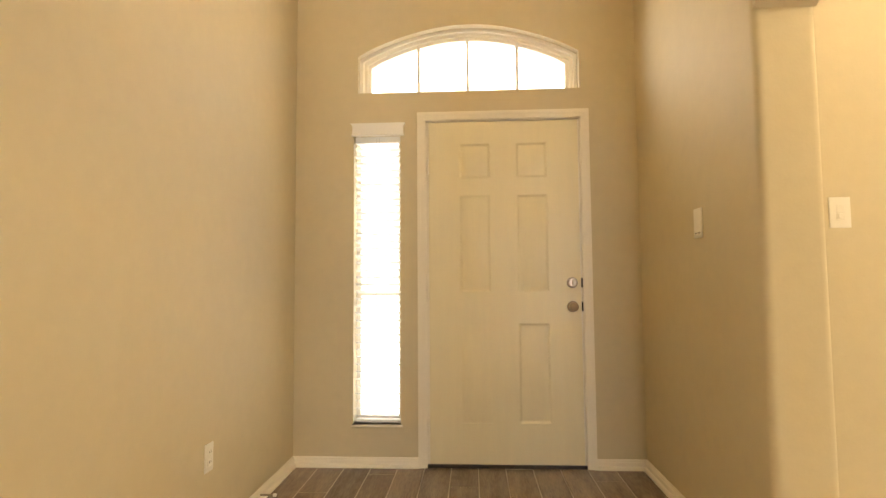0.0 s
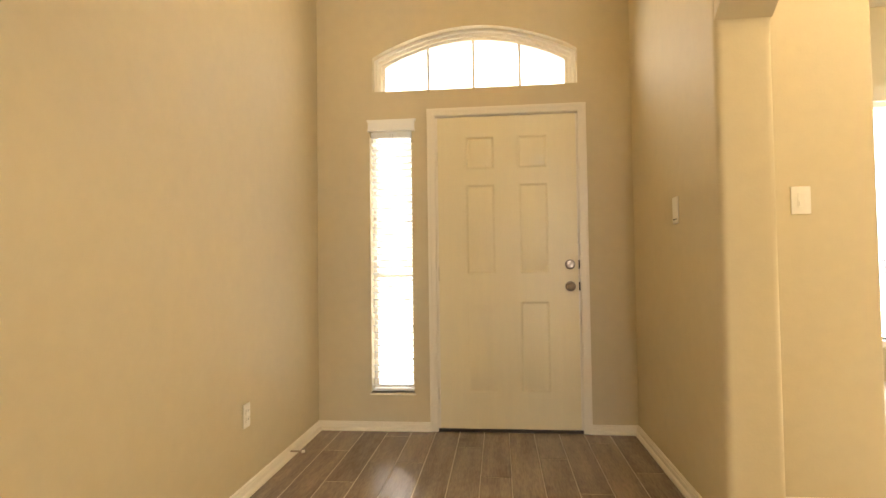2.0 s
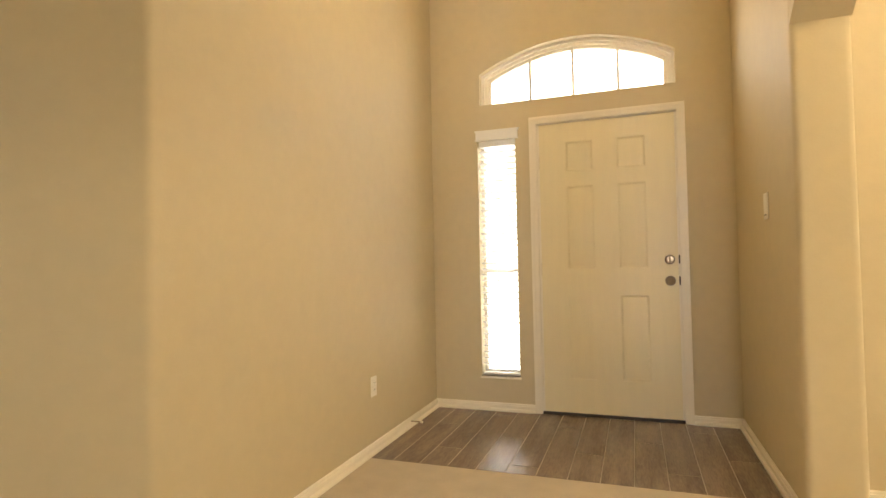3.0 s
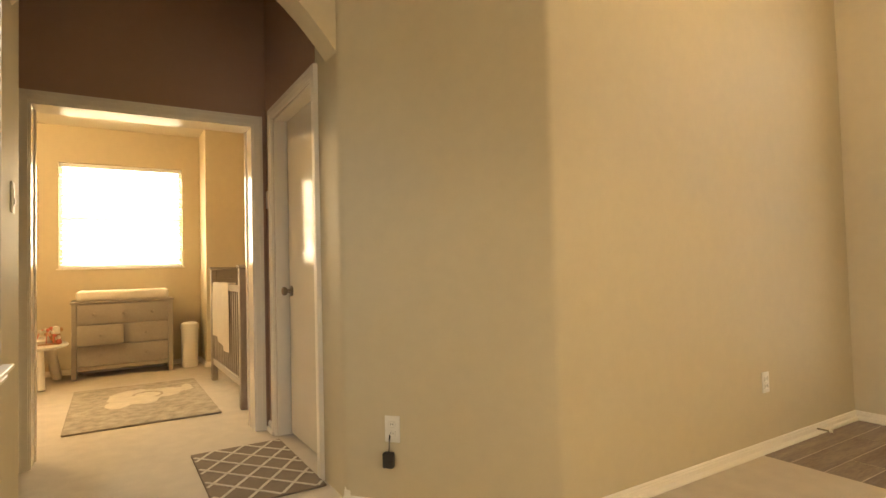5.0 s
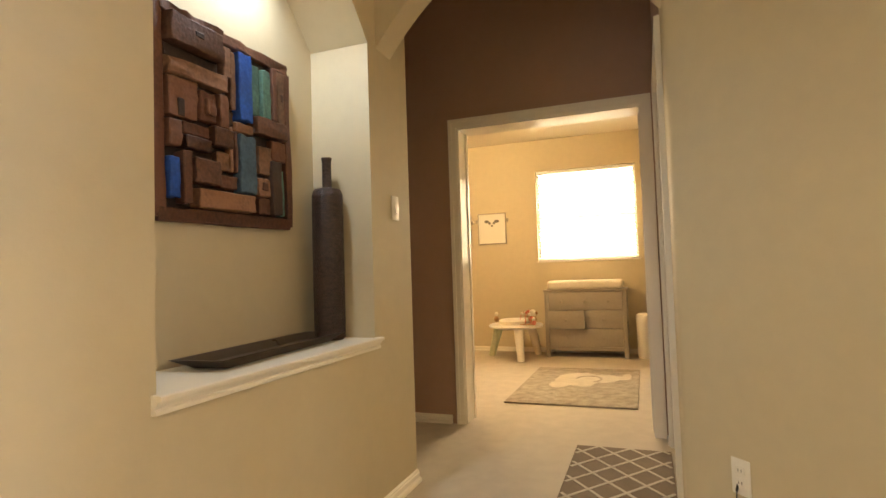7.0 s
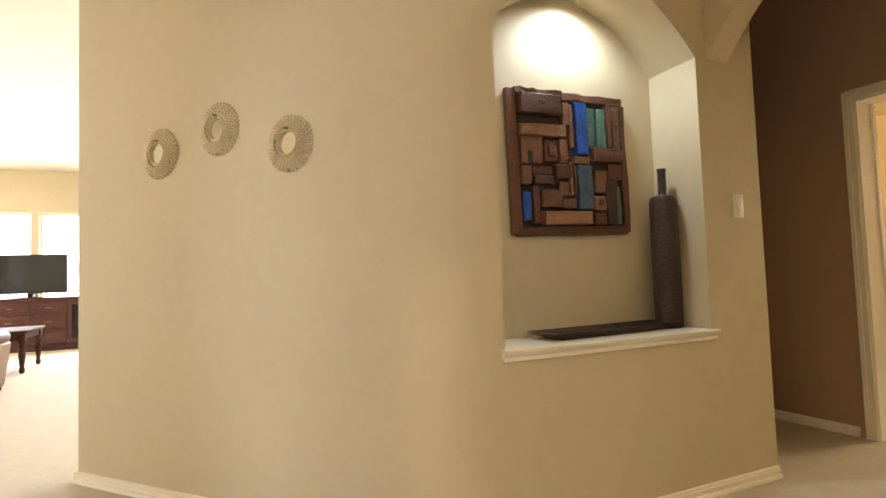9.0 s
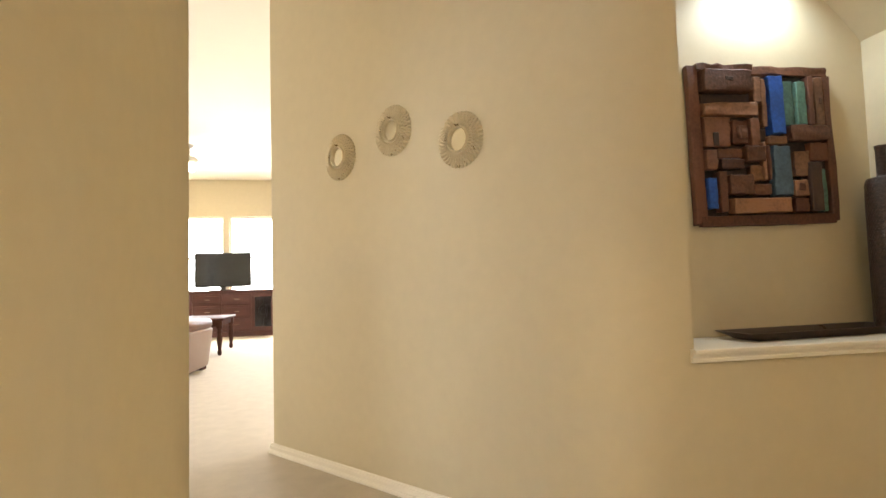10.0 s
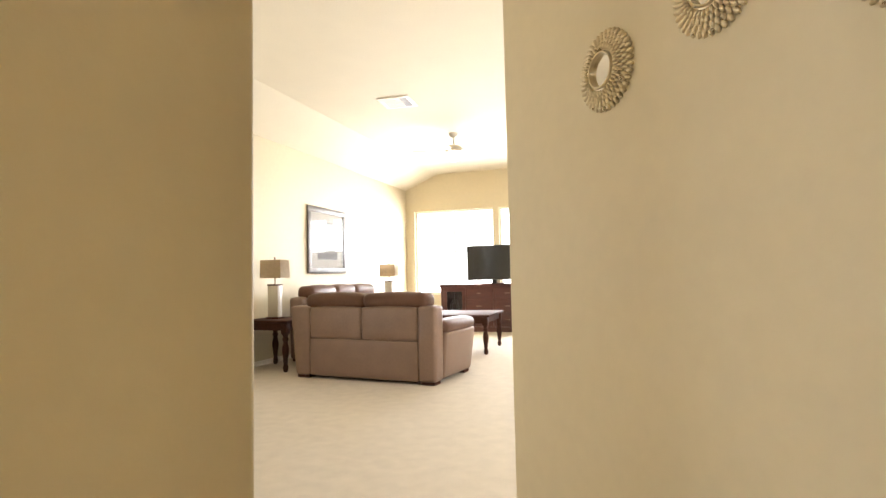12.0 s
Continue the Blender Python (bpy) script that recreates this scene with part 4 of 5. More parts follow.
part("pale_shape", bm, RUGFADED, nrug, "pale pile figure")
bm = new_bm()
pts = [(-0.22 + 0.15 * math.cos(a), 0.06 + 0.12 * math.sin(a)) for a in [0.5 + 0.22 * i for i in range(20)]]
inner = [(-0.22 + 0.125 * math.cos(a), 0.06 + 0.10 * math.sin(a)) for a in [0.5 + 0.22 * i for i in range(20)]]
for i in range(19):
    prism(bm, [pts[i], pts[i + 1], inner[i + 1], inner[i]], "z", 0.016, 0.0185)
part("ear_line", bm, RUGNURS, nrug, "curved grey ear line")


# ---- bedroom ----
def dresser():
    W, D, H = 0.935, 0.42, 0.80
    d = thing("dresser", (-5.86, -0.465, 0.0), -90, "grey painted dresser with round knobs, one drawer pulled out", "dresser")
    bm = new_bm()
    box(bm, -W / 2 + 0.02, W / 2 - 0.02, -D, -0.022, 0.11, H - 0.025)
    part("carcass", bm, GREYWOOD, d)
    bm = new_bm()
    box(bm, -W / 2 - 0.01, W / 2 + 0.01, -D - 0.005, 0.015, H - 0.025, H, 0.006, 2)
    part("top", bm, GREYWOOD, d)
    for sx in (-1, 1):
        for y0, y1 in ((-0.055, 0.0), (-D, -D + 0.05)):
            bm = new_bm()
            x = sx * (W / 2 - 0.0225)
            box(bm, x - 0.0225, x + 0.0225, y0, y1, 0.0, H - 0.025, 0.004)
            part("leg", bm, GREYWOOD, d)
    bm = new_bm()
    box(bm, -W / 2 + 0.045, W / 2 - 0.045, -0.03, -0.004, 0.085, 0.125, 0.003)
    part("apron", bm, GREYWOOD, d)

    def drawer(x0, x1, z0, z1, knobs, out=0.0):
        bm = new_bm()
        box(bm, x0 + 0.004, x1 - 0.004, -0.020 + out, 0.001 + out, z0 + 0.004, z1 - 0.004, 0.004, 2)
        if out:
            box(bm, x0 + 0.015, x1 - 0.015, -0.30, -0.019 + out, z0 + 0.02, z1 - 0.03)
        dr = part("drawer", bm, GREYWOOD, d, "pulled-out grey drawer" if out else "")
        for x in knobs:
            b2 = new_bm()
            lathe(b2, [(0.008, 0.0), (0.007, 0.012), (0.016, 0.018), (0.017, 0.026), (0.010, 0.031), (0.001, 0.031)], 14,
                  m=Matrix.Translation((x, 0.001 + out, (z0 + z1) / 2)) @ Matrix.Rotation(radians(-90), 4, "X"))
            part("knob", b2, GREYWOOD, dr)
    a = W / 2 - 0.045
    z = (0.125, 0.34, 0.555, H - 0.03)
    drawer(-a, a, z[2], z[3], (-0.27, 0.0, 0.27))
    drawer(-a, 0, z[1], z[2], (-0.21,))
    drawer(0, a, z[1], z[2], (0.21,), 0.06)
    drawer(-a, a, z[0], z[1], (-0.21, 0.21))


dresser()
pad = thing("changing_pad", (-6.06, -0.465, 0.80), 0, "cream cloth changing pad on top of the dresser", "changing pad")
bm = new_bm()
box(bm, -0.20, 0.20, -0.43, 0.43, 0.0, 0.105, 0.035, 4)
for v in bm.verts:
    if v.co.z > 0.06:
        v.co.z -= 0.03 * max(0, 1 - (abs(v.co.x) / 0.14) ** 2)
part("pad", bm, CREAM, pad, smooth=60)

pail = thing("diaper_pail", (-5.98, 0.185, 0.0), 0, "white round nursery pail with a lid", "pail")
bm = new_bm()
lathe(bm, [(0.078, 0.0), (0.086, 0.02), (0.090, 0.40), (0.092, 0.43)], 28)
part("bin", bm, PLASTIC, pail)
bm = new_bm()
lathe(bm, [(0.096, 0.43), (0.098, 0.455), (0.088, 0.492), (0.058, 0.508), (0.001, 0.512)], 28)
part("lid", bm, PLASTIC, pail)


def crib():
    L, D, H = 1.38, 0.72, 1.09
    c = thing("crib", (-3.565, 0.262, 0.0), 0, "grey painted slatted crib against the bedroom wall", "crib")
    for x in (0.0, -L):
        for y in (0.0, D):
            bm = new_bm()
            box(bm, x - 0.03, x + 0.03, y, y + 0.055, 0, H - (0.0 if y else 0.0), 0.006)
            part("post", bm, GREYWOOD, c)
        bm = new_bm()
        box(bm, x - 0.038, x + 0.038, -0.012, D + 0.067, H, H + 0.026, 0.006)
        part("cap_rail", bm, GREYWOOD, c)
        bm = new_bm()
        box(bm, x - 0.02, x + 0.02, 0.055, D, 0.16, 0.22, 0.004)
        part("end_rail", bm, GREYWOOD, c)
        bm = new_bm()
        box(bm, x - 0.011, x + 0.011, 0.055, D, 0.22, H)
        box(bm, x - 0.016, x + 0.016, 0.055, D, H - 0.09, H, 0.003)
        part("end_panel", bm, GREYWOOD, c, "solid grey end panel")
    for y in (0.012, D + 0.014):
        for z in (0.16, 0.90):
            bm = new_bm()
            box(bm, -L + 0.03, -0.03, y, y + 0.032, z, z + 0.06, 0.005)
            part("side_rail", bm, GREYWOOD, c)
        for i in range(14):
            bm = new_bm()
            x = -0.11 - (L - 0.22) * i / 13
            box(bm, x - 0.014, x + 0.014, y + 0.008, y + 0.024, 0.22, 0.90, 0.002)
            part("slat", bm, GREYWOOD, c)
    bm = new_bm()
    box(bm, -L + 0.035, -0.035, 0.05, D - 0.005, 0.26, 0.40, 0.03, 3)
    part("mattress", bm, CREAM, c, "cream crib mattress")


crib()
throw = thing("crib_blanket", (-4.36, 0.262, 0.0), 0, "cream blanket folded over the crib rail", "blanket")
bm = new_bm()
for k in range(2):
    cols, rows = 16, 18
    grid = []
    for i in range(cols + 1):
        x = -0.36 + 0.72 * i / cols
        line = []
        for j in range(rows + 1):
            t = j / rows
            z = 0.972 - max(0, t - 0.12) * (0.62 + 0.05 * math.sin(5 * x)) * (1 if k == 0 else 0.5)
            y = (0.002 if k == 0 else 0.056) + (0.010 * math.sin(22 * x) - 0.006) * min(1, 3 * t) * (-1 if k else 1)
            y += (0.026 if k == 0 else -0.026) * max(0, 1 - t / 0.12)
            line.append(bm.verts.new((x, y - 0.006 if k == 0 else y + 0.006, z)))
        grid.append(line)
    for i in range(cols):
        for j in range(rows):
            bm.faces.new((grid[i][j], grid[i + 1][j], grid[i + 1][j + 1], grid[i][j + 1]))
bmesh.ops.solidify(bm, geom=list(bm.faces), thickness=0.008)
part("cloth", bm, CREAM, throw, smooth=60)


def activity_table():
    t = thing("activity_table", (-5.78, -1.27, 0.0), 0, "white toddler activity table with splayed legs", "activity table")
    bm = new_bm()
    lathe(bm, [(0.25, 0.355), (0.315, 0.37), (0.325, 0.39), (0.31, 0.405), (0.001, 0.408)], 32)
    part("tabletop", bm, PLASTIC, t)
    bm = new_bm()
    lathe(bm, [(0.20, 0.405), (0.205, 0.445), (0.18, 0.462), (0.001, 0.462)], 32)
    part("play_ring", bm, CREAM, t, "raised pale play ring")
    for k, mat in ((0.35, PLASTIC), (2.5, CREAM), (4.45, GREENP)):
        bm = new_bm()
        d = Vector((math.cos(k), math.sin(k), 0))
        rod(bm, d * 0.235 + Vector((0, 0, 0.375)), d * 0.35, 0.058, 0.04, 16)
        part("leg", bm, mat, t, "pale green leg" if mat is GREENP else "")


activity_table()


def toy(name, at, label, mats, lumps):
    t = thing(name, at, 0, label, "toy")
    for (part_name, x, y, z, r), m in zip(lumps, mats):
        bm = new_bm()
        bmesh.ops.create_icosphere(bm, subdivisions=3, radius=r, matrix=Matrix.Translation((x, y, z)) @ Matrix.Diagonal((1, 1, 1.15, 1)))
        part(part_name, bm, m, t, smooth=60)


toy("toy_monkey", (-5.72, -1.05, 0.405), "small tan plush toy standing on the activity table", (ORANGEP, CREAM, ORANGEP),
    (("body", 0, 0, 0.055, 0.046), ("head", 0, 0, 0.130, 0.040), ("ear", 0.0, 0.042, 0.135, 0.018)))
toy("toy_spinner", (-5.62, -1.02, 0.400), "coral toy spinner on the activity table", (REDP, CREAM), (("base", 0, 0, 0.03, 0.026), ("knob", 0, 0, 0.075, 0.018)))
toy("toy_bead", (-5.86, -1.53, 0.405), "tan and cream toy figure on the activity table", (ORANGEP, CREAM), (("body", 0, 0, 0.05, 0.030), ("head", 0, 0, 0.11, 0.022)))

maze = thing("bead_maze", (-5.66, -1.12, 0.400), 0, "coral and cream bead maze toy standing on the activity table", "toy")
bm = new_bm()
box(bm, -0.06, 0.06, -0.09, 0.09, 0.0, 0.018, 0.006, 2)
part("base", bm, ORANGEP, maze)
for k, (y0, y1, top, mat) in enumerate(((-0.08, 0.03, 0.135, REDP), (-0.03, 0.08, 0.105, CREAM), (0.0, 0.06, 0.155, REDP))):
    bm = new_bm()
    x = -0.035 + 0.035 * k
    line = [(x, (y0 + y1) / 2 + (y1 - y0) / 2 * math.cos(math.pi * i / 12), 0.016 + top * math.sin(math.pi * i / 12)) for i in range(13)]
    for p0, p1 in zip(line, line[1:]):
        rod(bm, p0, p1, 0.004, seg=8)
    part("wire_loop", bm, mat, maze, "bent " + ("coral" if mat is REDP else "cream") + " wire loop", smooth=60)
    for i in (3, 5, 8):
        bm = new_bm()
        bmesh.ops.create_icosphere(bm, subdivisions=2, radius=0.017, matrix=Matrix.Translation(line[i]))
        part("bead", bm, (ORANGEP, REDP, CREAM)[(i + k) % 3], maze, smooth=60)

ott = thing("glider_ottoman", (-4.72, -1.92, 0.0), 8, "grey upholstered nursery ottoman with wooden legs", "ottoman")
bm = new_bm()
box(bm, -0.27, 0.27, -0.24, 0.24, 0.24, 0.36, 0.04, 4)
part("cushion", bm, TAUPECLOTH, ott, "pale taupe cushion", smooth=60)
bm = new_bm()
box(bm, -0.26, 0.26, -0.23, 0.23, 0.13, 0.24, 0.012, 2)
part("base", bm, GREYWOOD, ott)
for x in (-0.21, 0.21):
    for y in (-0.18, 0.18):
        bm = new_bm()
        rod(bm, (x, y, 0.135), (x * 1.05, y * 1.05, 0.0), 0.032, 0.022, 12)
        part("leg", bm, GREYWOOD, ott)
gl = thing("nursery_glider", (-4.90, -2.58, 0.0), 14, "pale upholstered nursery armchair", "armchair")
bm = new_bm()
box(bm, -0.36, 0.36, -0.36, 0.30, 0.14, 0.44, 0.05, 4)
part("seat", bm, TAUPECLOTH, gl, smooth=60)
bm = new_bm()
box(bm, -0.36, 0.36, -0.46, -0.28, 0.16, 0.98, 0.07, 4)
part("backrest", bm, TAUPECLOTH, gl, smooth=60)
for s in (-1, 1):
    bm = new_bm()
    box(bm, s * 0.38 - 0.06, s * 0.38 + 0.06, -0.40, 0.30, 0.12, 0.60, 0.045, 4)
    part("armrest", bm, TAUPECLOTH, gl, smooth=60)
for x in (-0.34, 0.34):
    for y in (-0.34, 0.24):
        bm = new_bm()
        rod(bm, (x, y, 0.15), (x, y, 0.0), 0.025, 0.02, 10)
        part("leg", bm, GREYWOOD, gl)


def framed_print(y, w, h, z, label, marks):
    p = thing("framed_print", (BX, y, z), 90, label, "framed print", "nursery prints")
    bm = new_bm()
    for x0, x1, z0, z1 in ((-w / 2, w / 2, 0, 0.014), (-w / 2, w / 2, h - 0.014, h), (-w / 2, -w / 2 + 0.014, 0.014, h - 0.014), (w / 2 - 0.014, w / 2, 0.014, h - 0.014)):
        box(bm, x0, x1, -0.022, -0.001, z0, z1, 0.002)
    part("frame", bm, GREYWOOD, p)
    bm = new_bm()
    box(bm, -w / 2 + 0.013, w / 2 - 0.013, -0.012, -0.002, 0.013, h - 0.013)
    part("mat", bm, PAPER, p)
    for x in (-w / 2 - 0.012, w / 2 + 0.012):
        bm = new_bm()
        box(bm, x - 0.016, x + 0.016, -0.026, -0.001, h * 0.70, h * 0.70 + 0.045, 0.004)
        part("clip", bm, GREYWOOD, p, "small wooden side clip")
    for x0, x1, z0, z1 in marks:
        bm = new_bm()
        pts = [((x0 + x1) / 2 + (x1 - x0) / 2 * math.cos(2 * math.pi * i / 14), (z0 + z1) / 2 + (z1 - z0) / 2 * math.sin(2 * math.pi * i / 14)) for i in range(14)]
        prism(bm, pts, "y", -0.0135, -0.0115)
        part("print", bm, PRINTGREY, p, "soft grey drawing")


framed_print(-1.66, 0.385, 0.415, 1.40, "framed white print with small grey wing shapes", ((-0.105, -0.035, 0.285, 0.325), (0.03, 0.10, 0.285, 0.325), (-0.05, -0.015, 0.265, 0.30),
             (0.01, 0.045, 0.265, 0.30), (-0.02, 0.015, 0.235, 0.262)))
framed_print(-2.13, 0.375, 0.415, 1.39, "framed white print with a small grey animal", ((-0.055, 0.055, 0.195, 0.285), (-0.055, -0.03, 0.27, 0.315), (0.03, 0.055, 0.27, 0.315)))


def ceiling_fan(at, label, metal, blades, rod_len, light_mat):
    f = thing("ceiling_fan", at, 0, label, "ceiling fan")
    bm = new_bm()
    lathe(bm, [(0.075, 0.0), (0.07, -0.03), (0.03, -0.07), (0.013, -0.075), (0.013, -rod_len)], 24)
    part("canopy", bm, metal, f)
    z = -rod_len
    bm = new_bm()
    lathe(bm, [(0.03, z), (0.10, z - 0.02), (0.135, z - 0.05), (0.135, z - 0.11), (0.09, z - 0.14), (0.001, z - 0.14)], 28)
    part("motor", bm, metal, f)
    for i in range(5):
        a = 2 * math.pi * (i + blades) / 5
        bm = new_bm()
        m = Matrix.Rotation(a, 4, "Z") @ Matrix.Translation((0, 0, z - 0.10)) @ Matrix.Rotation(radians(11), 4, "X")
        pts = rounded([(0.20, -0.055), (0.66, -0.07, 0.03), (0.66, 0.07, 0.03), (0.20, 0.055)])
        prism(bm, pts, "z", -0.004, 0.004)
        box(bm, 0.10, 0.24, -0.018, 0.018, -0.008, -0.003)
        bmesh.ops.transform(bm, matrix=m, verts=bm.verts)
        part("blade", bm, BLADE, f)
    bm = new_bm()
    lathe(bm, [(0.05, z - 0.14), (0.055, z - 0.165), (0.11, z - 0.18), (0.105, z - 0.21), (0.07, z - 0.245), (0.001, z - 0.26)], 28)
    part("glass_shade", bm, light_mat, f, "lit frosted glass bowl")
    return f


ceiling_fan((3.40, -8.44, TOP), "brushed pale ceiling fan with lit glass bowl, living room", BRUSHED, 0.15, 0.18, LAMPDAY)
ceiling_fan((-4.55, -1.75, LOW), "nickel ceiling fan with lit bowl, bedroom", NICKEL, 0.4, 0.06, LAMPGLASS)

# ---- living room ----
vent = thing("air_vent", (3.60, -6.70, TOP), 5, "white louvred air vent in the living room ceiling", "air vent")
bm = new_bm()
for x0, x1, y0, y1 in ((-0.21, 0.21, -0.21, -0.17), (-0.21, 0.21, 0.17, 0.21), (-0.21, -0.17, -0.17, 0.17), (0.17, 0.21, -0.17, 0.17)):
    box(bm, x0, x1, y0, y1, -0.012, 0.0, 0.003)
part("frame", bm, TRIM, vent)
for i in range(9):
    bm = new_bm()
    box(bm, -0.17, 0.17, -0.15 + 0.0375 * i, -0.128 + 0.0375 * i, -0.010, -0.004)
    part("slat", bm, TRIM, vent)
bm = new_bm()
box(bm, -0.17, 0.17, -0.17, 0.17, -0.003, -0.0005)
part("backing", bm, TRIM, vent)
# dark sheet paints in the shade between louvres on one side
bm = new_bm()
box(bm, -0.16, -0.07, -0.16, 0.16, -0.0115, -0.0095)
part("louvre_gap", bm, GREYFRAME, vent, "dark sheet painting shade between the open louvres")


def soft_box(bm, x0, x1, y0, y1, z0, z1, r, puff=0.0):
    b2 = new_bm()
    box(b2, x0, x1, y0, y1, z0, z1, r, 4)
    c = Vector(((x0 + x1) / 2, (y0 + y1) / 2, (z0 + z1) / 2))
    h = Vector((abs(x1 - x0) / 2, abs(y1 - y0) / 2, abs(z1 - z0) / 2))
    bmesh.ops.subdivide_edges(b2, edges=[e for e in b2.edges if e.calc_length() > 0.12], cuts=5, use_grid_fill=True)
    for v in b2.verts:
        q = v.co - c
        u = [max(0, 1 - (q[i] / h[i]) ** 2) for i in range(3)]
        v.co += Vector((q.x / h.x * u[1] * u[2], q.y / h.y * u[0] * u[2], q.z / h.z * u[0] * u[1])) * puff
        n = noise.noise_vector(v.co * 9)
        v.co += n * 0.25 * puff
    me = bpy.data.meshes.new("scratch")
    b2.to_mesh(me)
    b2.free()
    bm.from_mesh(me)
    bpy.data.meshes.remove(me)


def sofa(at, turn, width, seats, label):
    s = thing("sofa", at, turn, label, "sofa", "living room sofas")
    W, D = width, 0.95
    p = 0.20
    bm = new_bm()
    soft_box(bm, p + 0.004, W - p - 0.004, -0.03, 0.03, 0.036, 0.437, 0.014, 0.008)
    part("lower_back_panel", bm, LEATHER, s, smooth=60)
    bm = new_bm()
    box(bm, p, W - p, -0.028, 0.018, 0.05, 0.78)
    part("back_lining", bm, SEAM, s, "dark seam lining")
    n = seats
    w = (W - 2 * p) / n
    for i in range(n):
        bm = new_bm()
        soft_box(bm, p + w * i + 0.006, p + w * (i + 1) - 0.006, -0.035, 0.03, 0.449, 0.79, 0.024, 0.014)
        part("back_panel", bm, LEATHER, s, smooth=60)
        bm = new_bm()
        soft_box(bm, p + w * i + (0.004 if i else -0.085), p + w * (i + 1) - (0.004 if i < n - 1 else -0.085), -0.25, 0.005, 0.772, 0.935, 0.065, 0.020)
        part("headrest", bm, LEATHER2, s, "puffed brown leather headrest", smooth=60)
        bm = new_bm()
        soft_box(bm, p + w * i, p + w * (i + 1), -0.32, -0.04, 0.40, 0.80, 0.06, 0.02)
        part("back_cushion", bm, LEATHER2, s, smooth=60)
        bm = new_bm()
        soft_box(bm, p + w * i, p + w * (i + 1), -0.88, -0.22, 0.27, 0.46, 0.06, 0.02)
        part("seat_cushion", bm, LEATHER2, s, smooth=60)
    for x0, x1, sgn in ((0.0, p - 0.004, -1), (W - p + 0.004, W, 1)):
        bm = new_bm()
        soft_box(bm, x0, x1, -0.16, 0.035, 0.036, 0.80, 0.03, 0.01)
        for v in bm.verts:
            v.co.x += sgn * (0.02 if sgn < 0 else 0.10) * (v.co.z - 0.07) * (1 if (v.co.x - W / 2) * sgn > W / 2 - p * 0.5 else 0.0)
        part("corner_post", bm, LEATHER, s, smooth=60)
        bm = new_bm()
        soft_box(bm, x0, x1, -D, -0.165, 0.036, 0.52, 0.03, 0.008)
        for v in bm.verts:
            v.co.x += sgn * 0.10 * (v.co.z - 0.07) * (1 if (v.co.x - W / 2) * sgn > W / 2 - p * 0.5 else 0.0)
            v.co.y -= 0.10 * (v.co.z - 0.07) * (1 if v.co.y < -0.7 else 0)
        part("side_panel", bm, LEATHER, s, smooth=60)
        bm = new_bm()
        soft_box(bm, x0 - 0.01 + 0.03 * sgn, x1 + 0.01 + 0.04 * sgn, -D - 0.06, -0.17, 0.50, 0.64, 0.06, 0.015)
        part("armrest", bm, LEATHER2, s, "padded brown leather arm", smooth=60)
        bm = new_bm()
        box(bm, x0 + (0.0 if sgn < 0 else p - 0.03), x0 + (0.028 if sgn < 0 else p - 0.003), -0.80, -0.70, 0.43, 0.50, 0.004)
        part("recliner_latch", bm, NICKEL, s, "small metal recliner latch")
        for y in (-0.13, -D + 0.03):
            bm = new_bm()
            box(bm, x0 + 0.02, x1 - 0.01, y, y + 0.14, 0.0, 0.040, 0.006)
            part("foot", bm, DARKWOOD, s, "dark block foot")
    bm = new_bm()
    box(bm, p, W - p, -D + 0.06, -0.035, 0.05, 0.28, 0.01)
    part("base", bm, LEATHER, s)
    return s


sofa((2.755, -5.62, 0.0), -5.5, 1.76, 2, "tan leather loveseat with brown headrests, seen from behind")
sofa((5.25, -6.78, 0.0), -90, 2.2, 3, "brown leather sofa standing along the picture wall").scale = (1, 1, 1.08)


def turned_leg(bm, x, y, h):
    k = h / 0.5
    prof = [(0.020, 0.0), (0.030, 0.02 * k), (0.034, 0.05 * k), (0.022, 0.08 * k), (0.027, 0.10 * k), (0.030, 0.13 * k), (0.040, 0.20 * k), (0.042, 0.24 * k), (0.030, 0.29 * k),
            (0.024, 0.31 * k), (0.036, 0.33 * k), (0.036, 0.345 * k), (0.026, 0.36 * k), (0.038, 0.385 * k), (0.038, 0.39 * k)]
    lathe(bm, prof, 18, (x, y, 0))
    box(bm, x - 0.04, x + 0.04, y - 0.04, y + 0.04, 0.39 * k, h, 0.004)


def leg_table(name, at, turn, W, D, H, label, category):
    t = thing(name, at, turn, label, category)
    bm = new_bm()
    box(bm, -W / 2, W / 2, -D / 2, D / 2, H - 0.035, H, 0.008, 2)
    part("tabletop", bm, DARKWOOD, t)
    bm = new_bm()
    i = 0.06
    for x0, x1, y0, y1 in ((-W / 2 + i, W / 2 - i, -D / 2 + i, -D / 2 + i + 0.02), (-W / 2 + i, W / 2 - i, D / 2 - i - 0.02, D / 2 - i),
                           (-W / 2 + i, -W / 2 + i + 0.02, -D / 2 + i + 0.02, D / 2 - i - 0.02), (W / 2 - i - 0.02, W / 2 - i, -D / 2 + i + 0.02, D / 2 - i - 0.02)):
        box(bm, x0, x1, y0, y1, H - 0.125, H - 0.034)
    part("apron", bm, DARKWOOD, t)
    for sx in (-1, 1):
        for sy in (-1, 1):
            bm = new_bm()
            turned_leg(bm, sx * (W / 2 - 0.07), sy * (D / 2 - 0.07), H - 0.036)
            part("leg", bm, DARKWOOD, t, "turned dark leg", smooth=50)
    return t


leg_table("coffee_table", (3.38, -8.37, 0), 2, 1.22, 1.14, 0.56, "dark wooden coffee table with turned legs", "coffee table")
leg_table("end_table", (5.10, -6.30, 0), 0, 0.66, 0.66, 0.62, "dark wooden end table with turned legs", "end table")
leg_table("end_table", (5.12, -9.62, 0), 0, 0.62, 0.62, 0.62, "dark wooden end table beside the sofa", "end table")


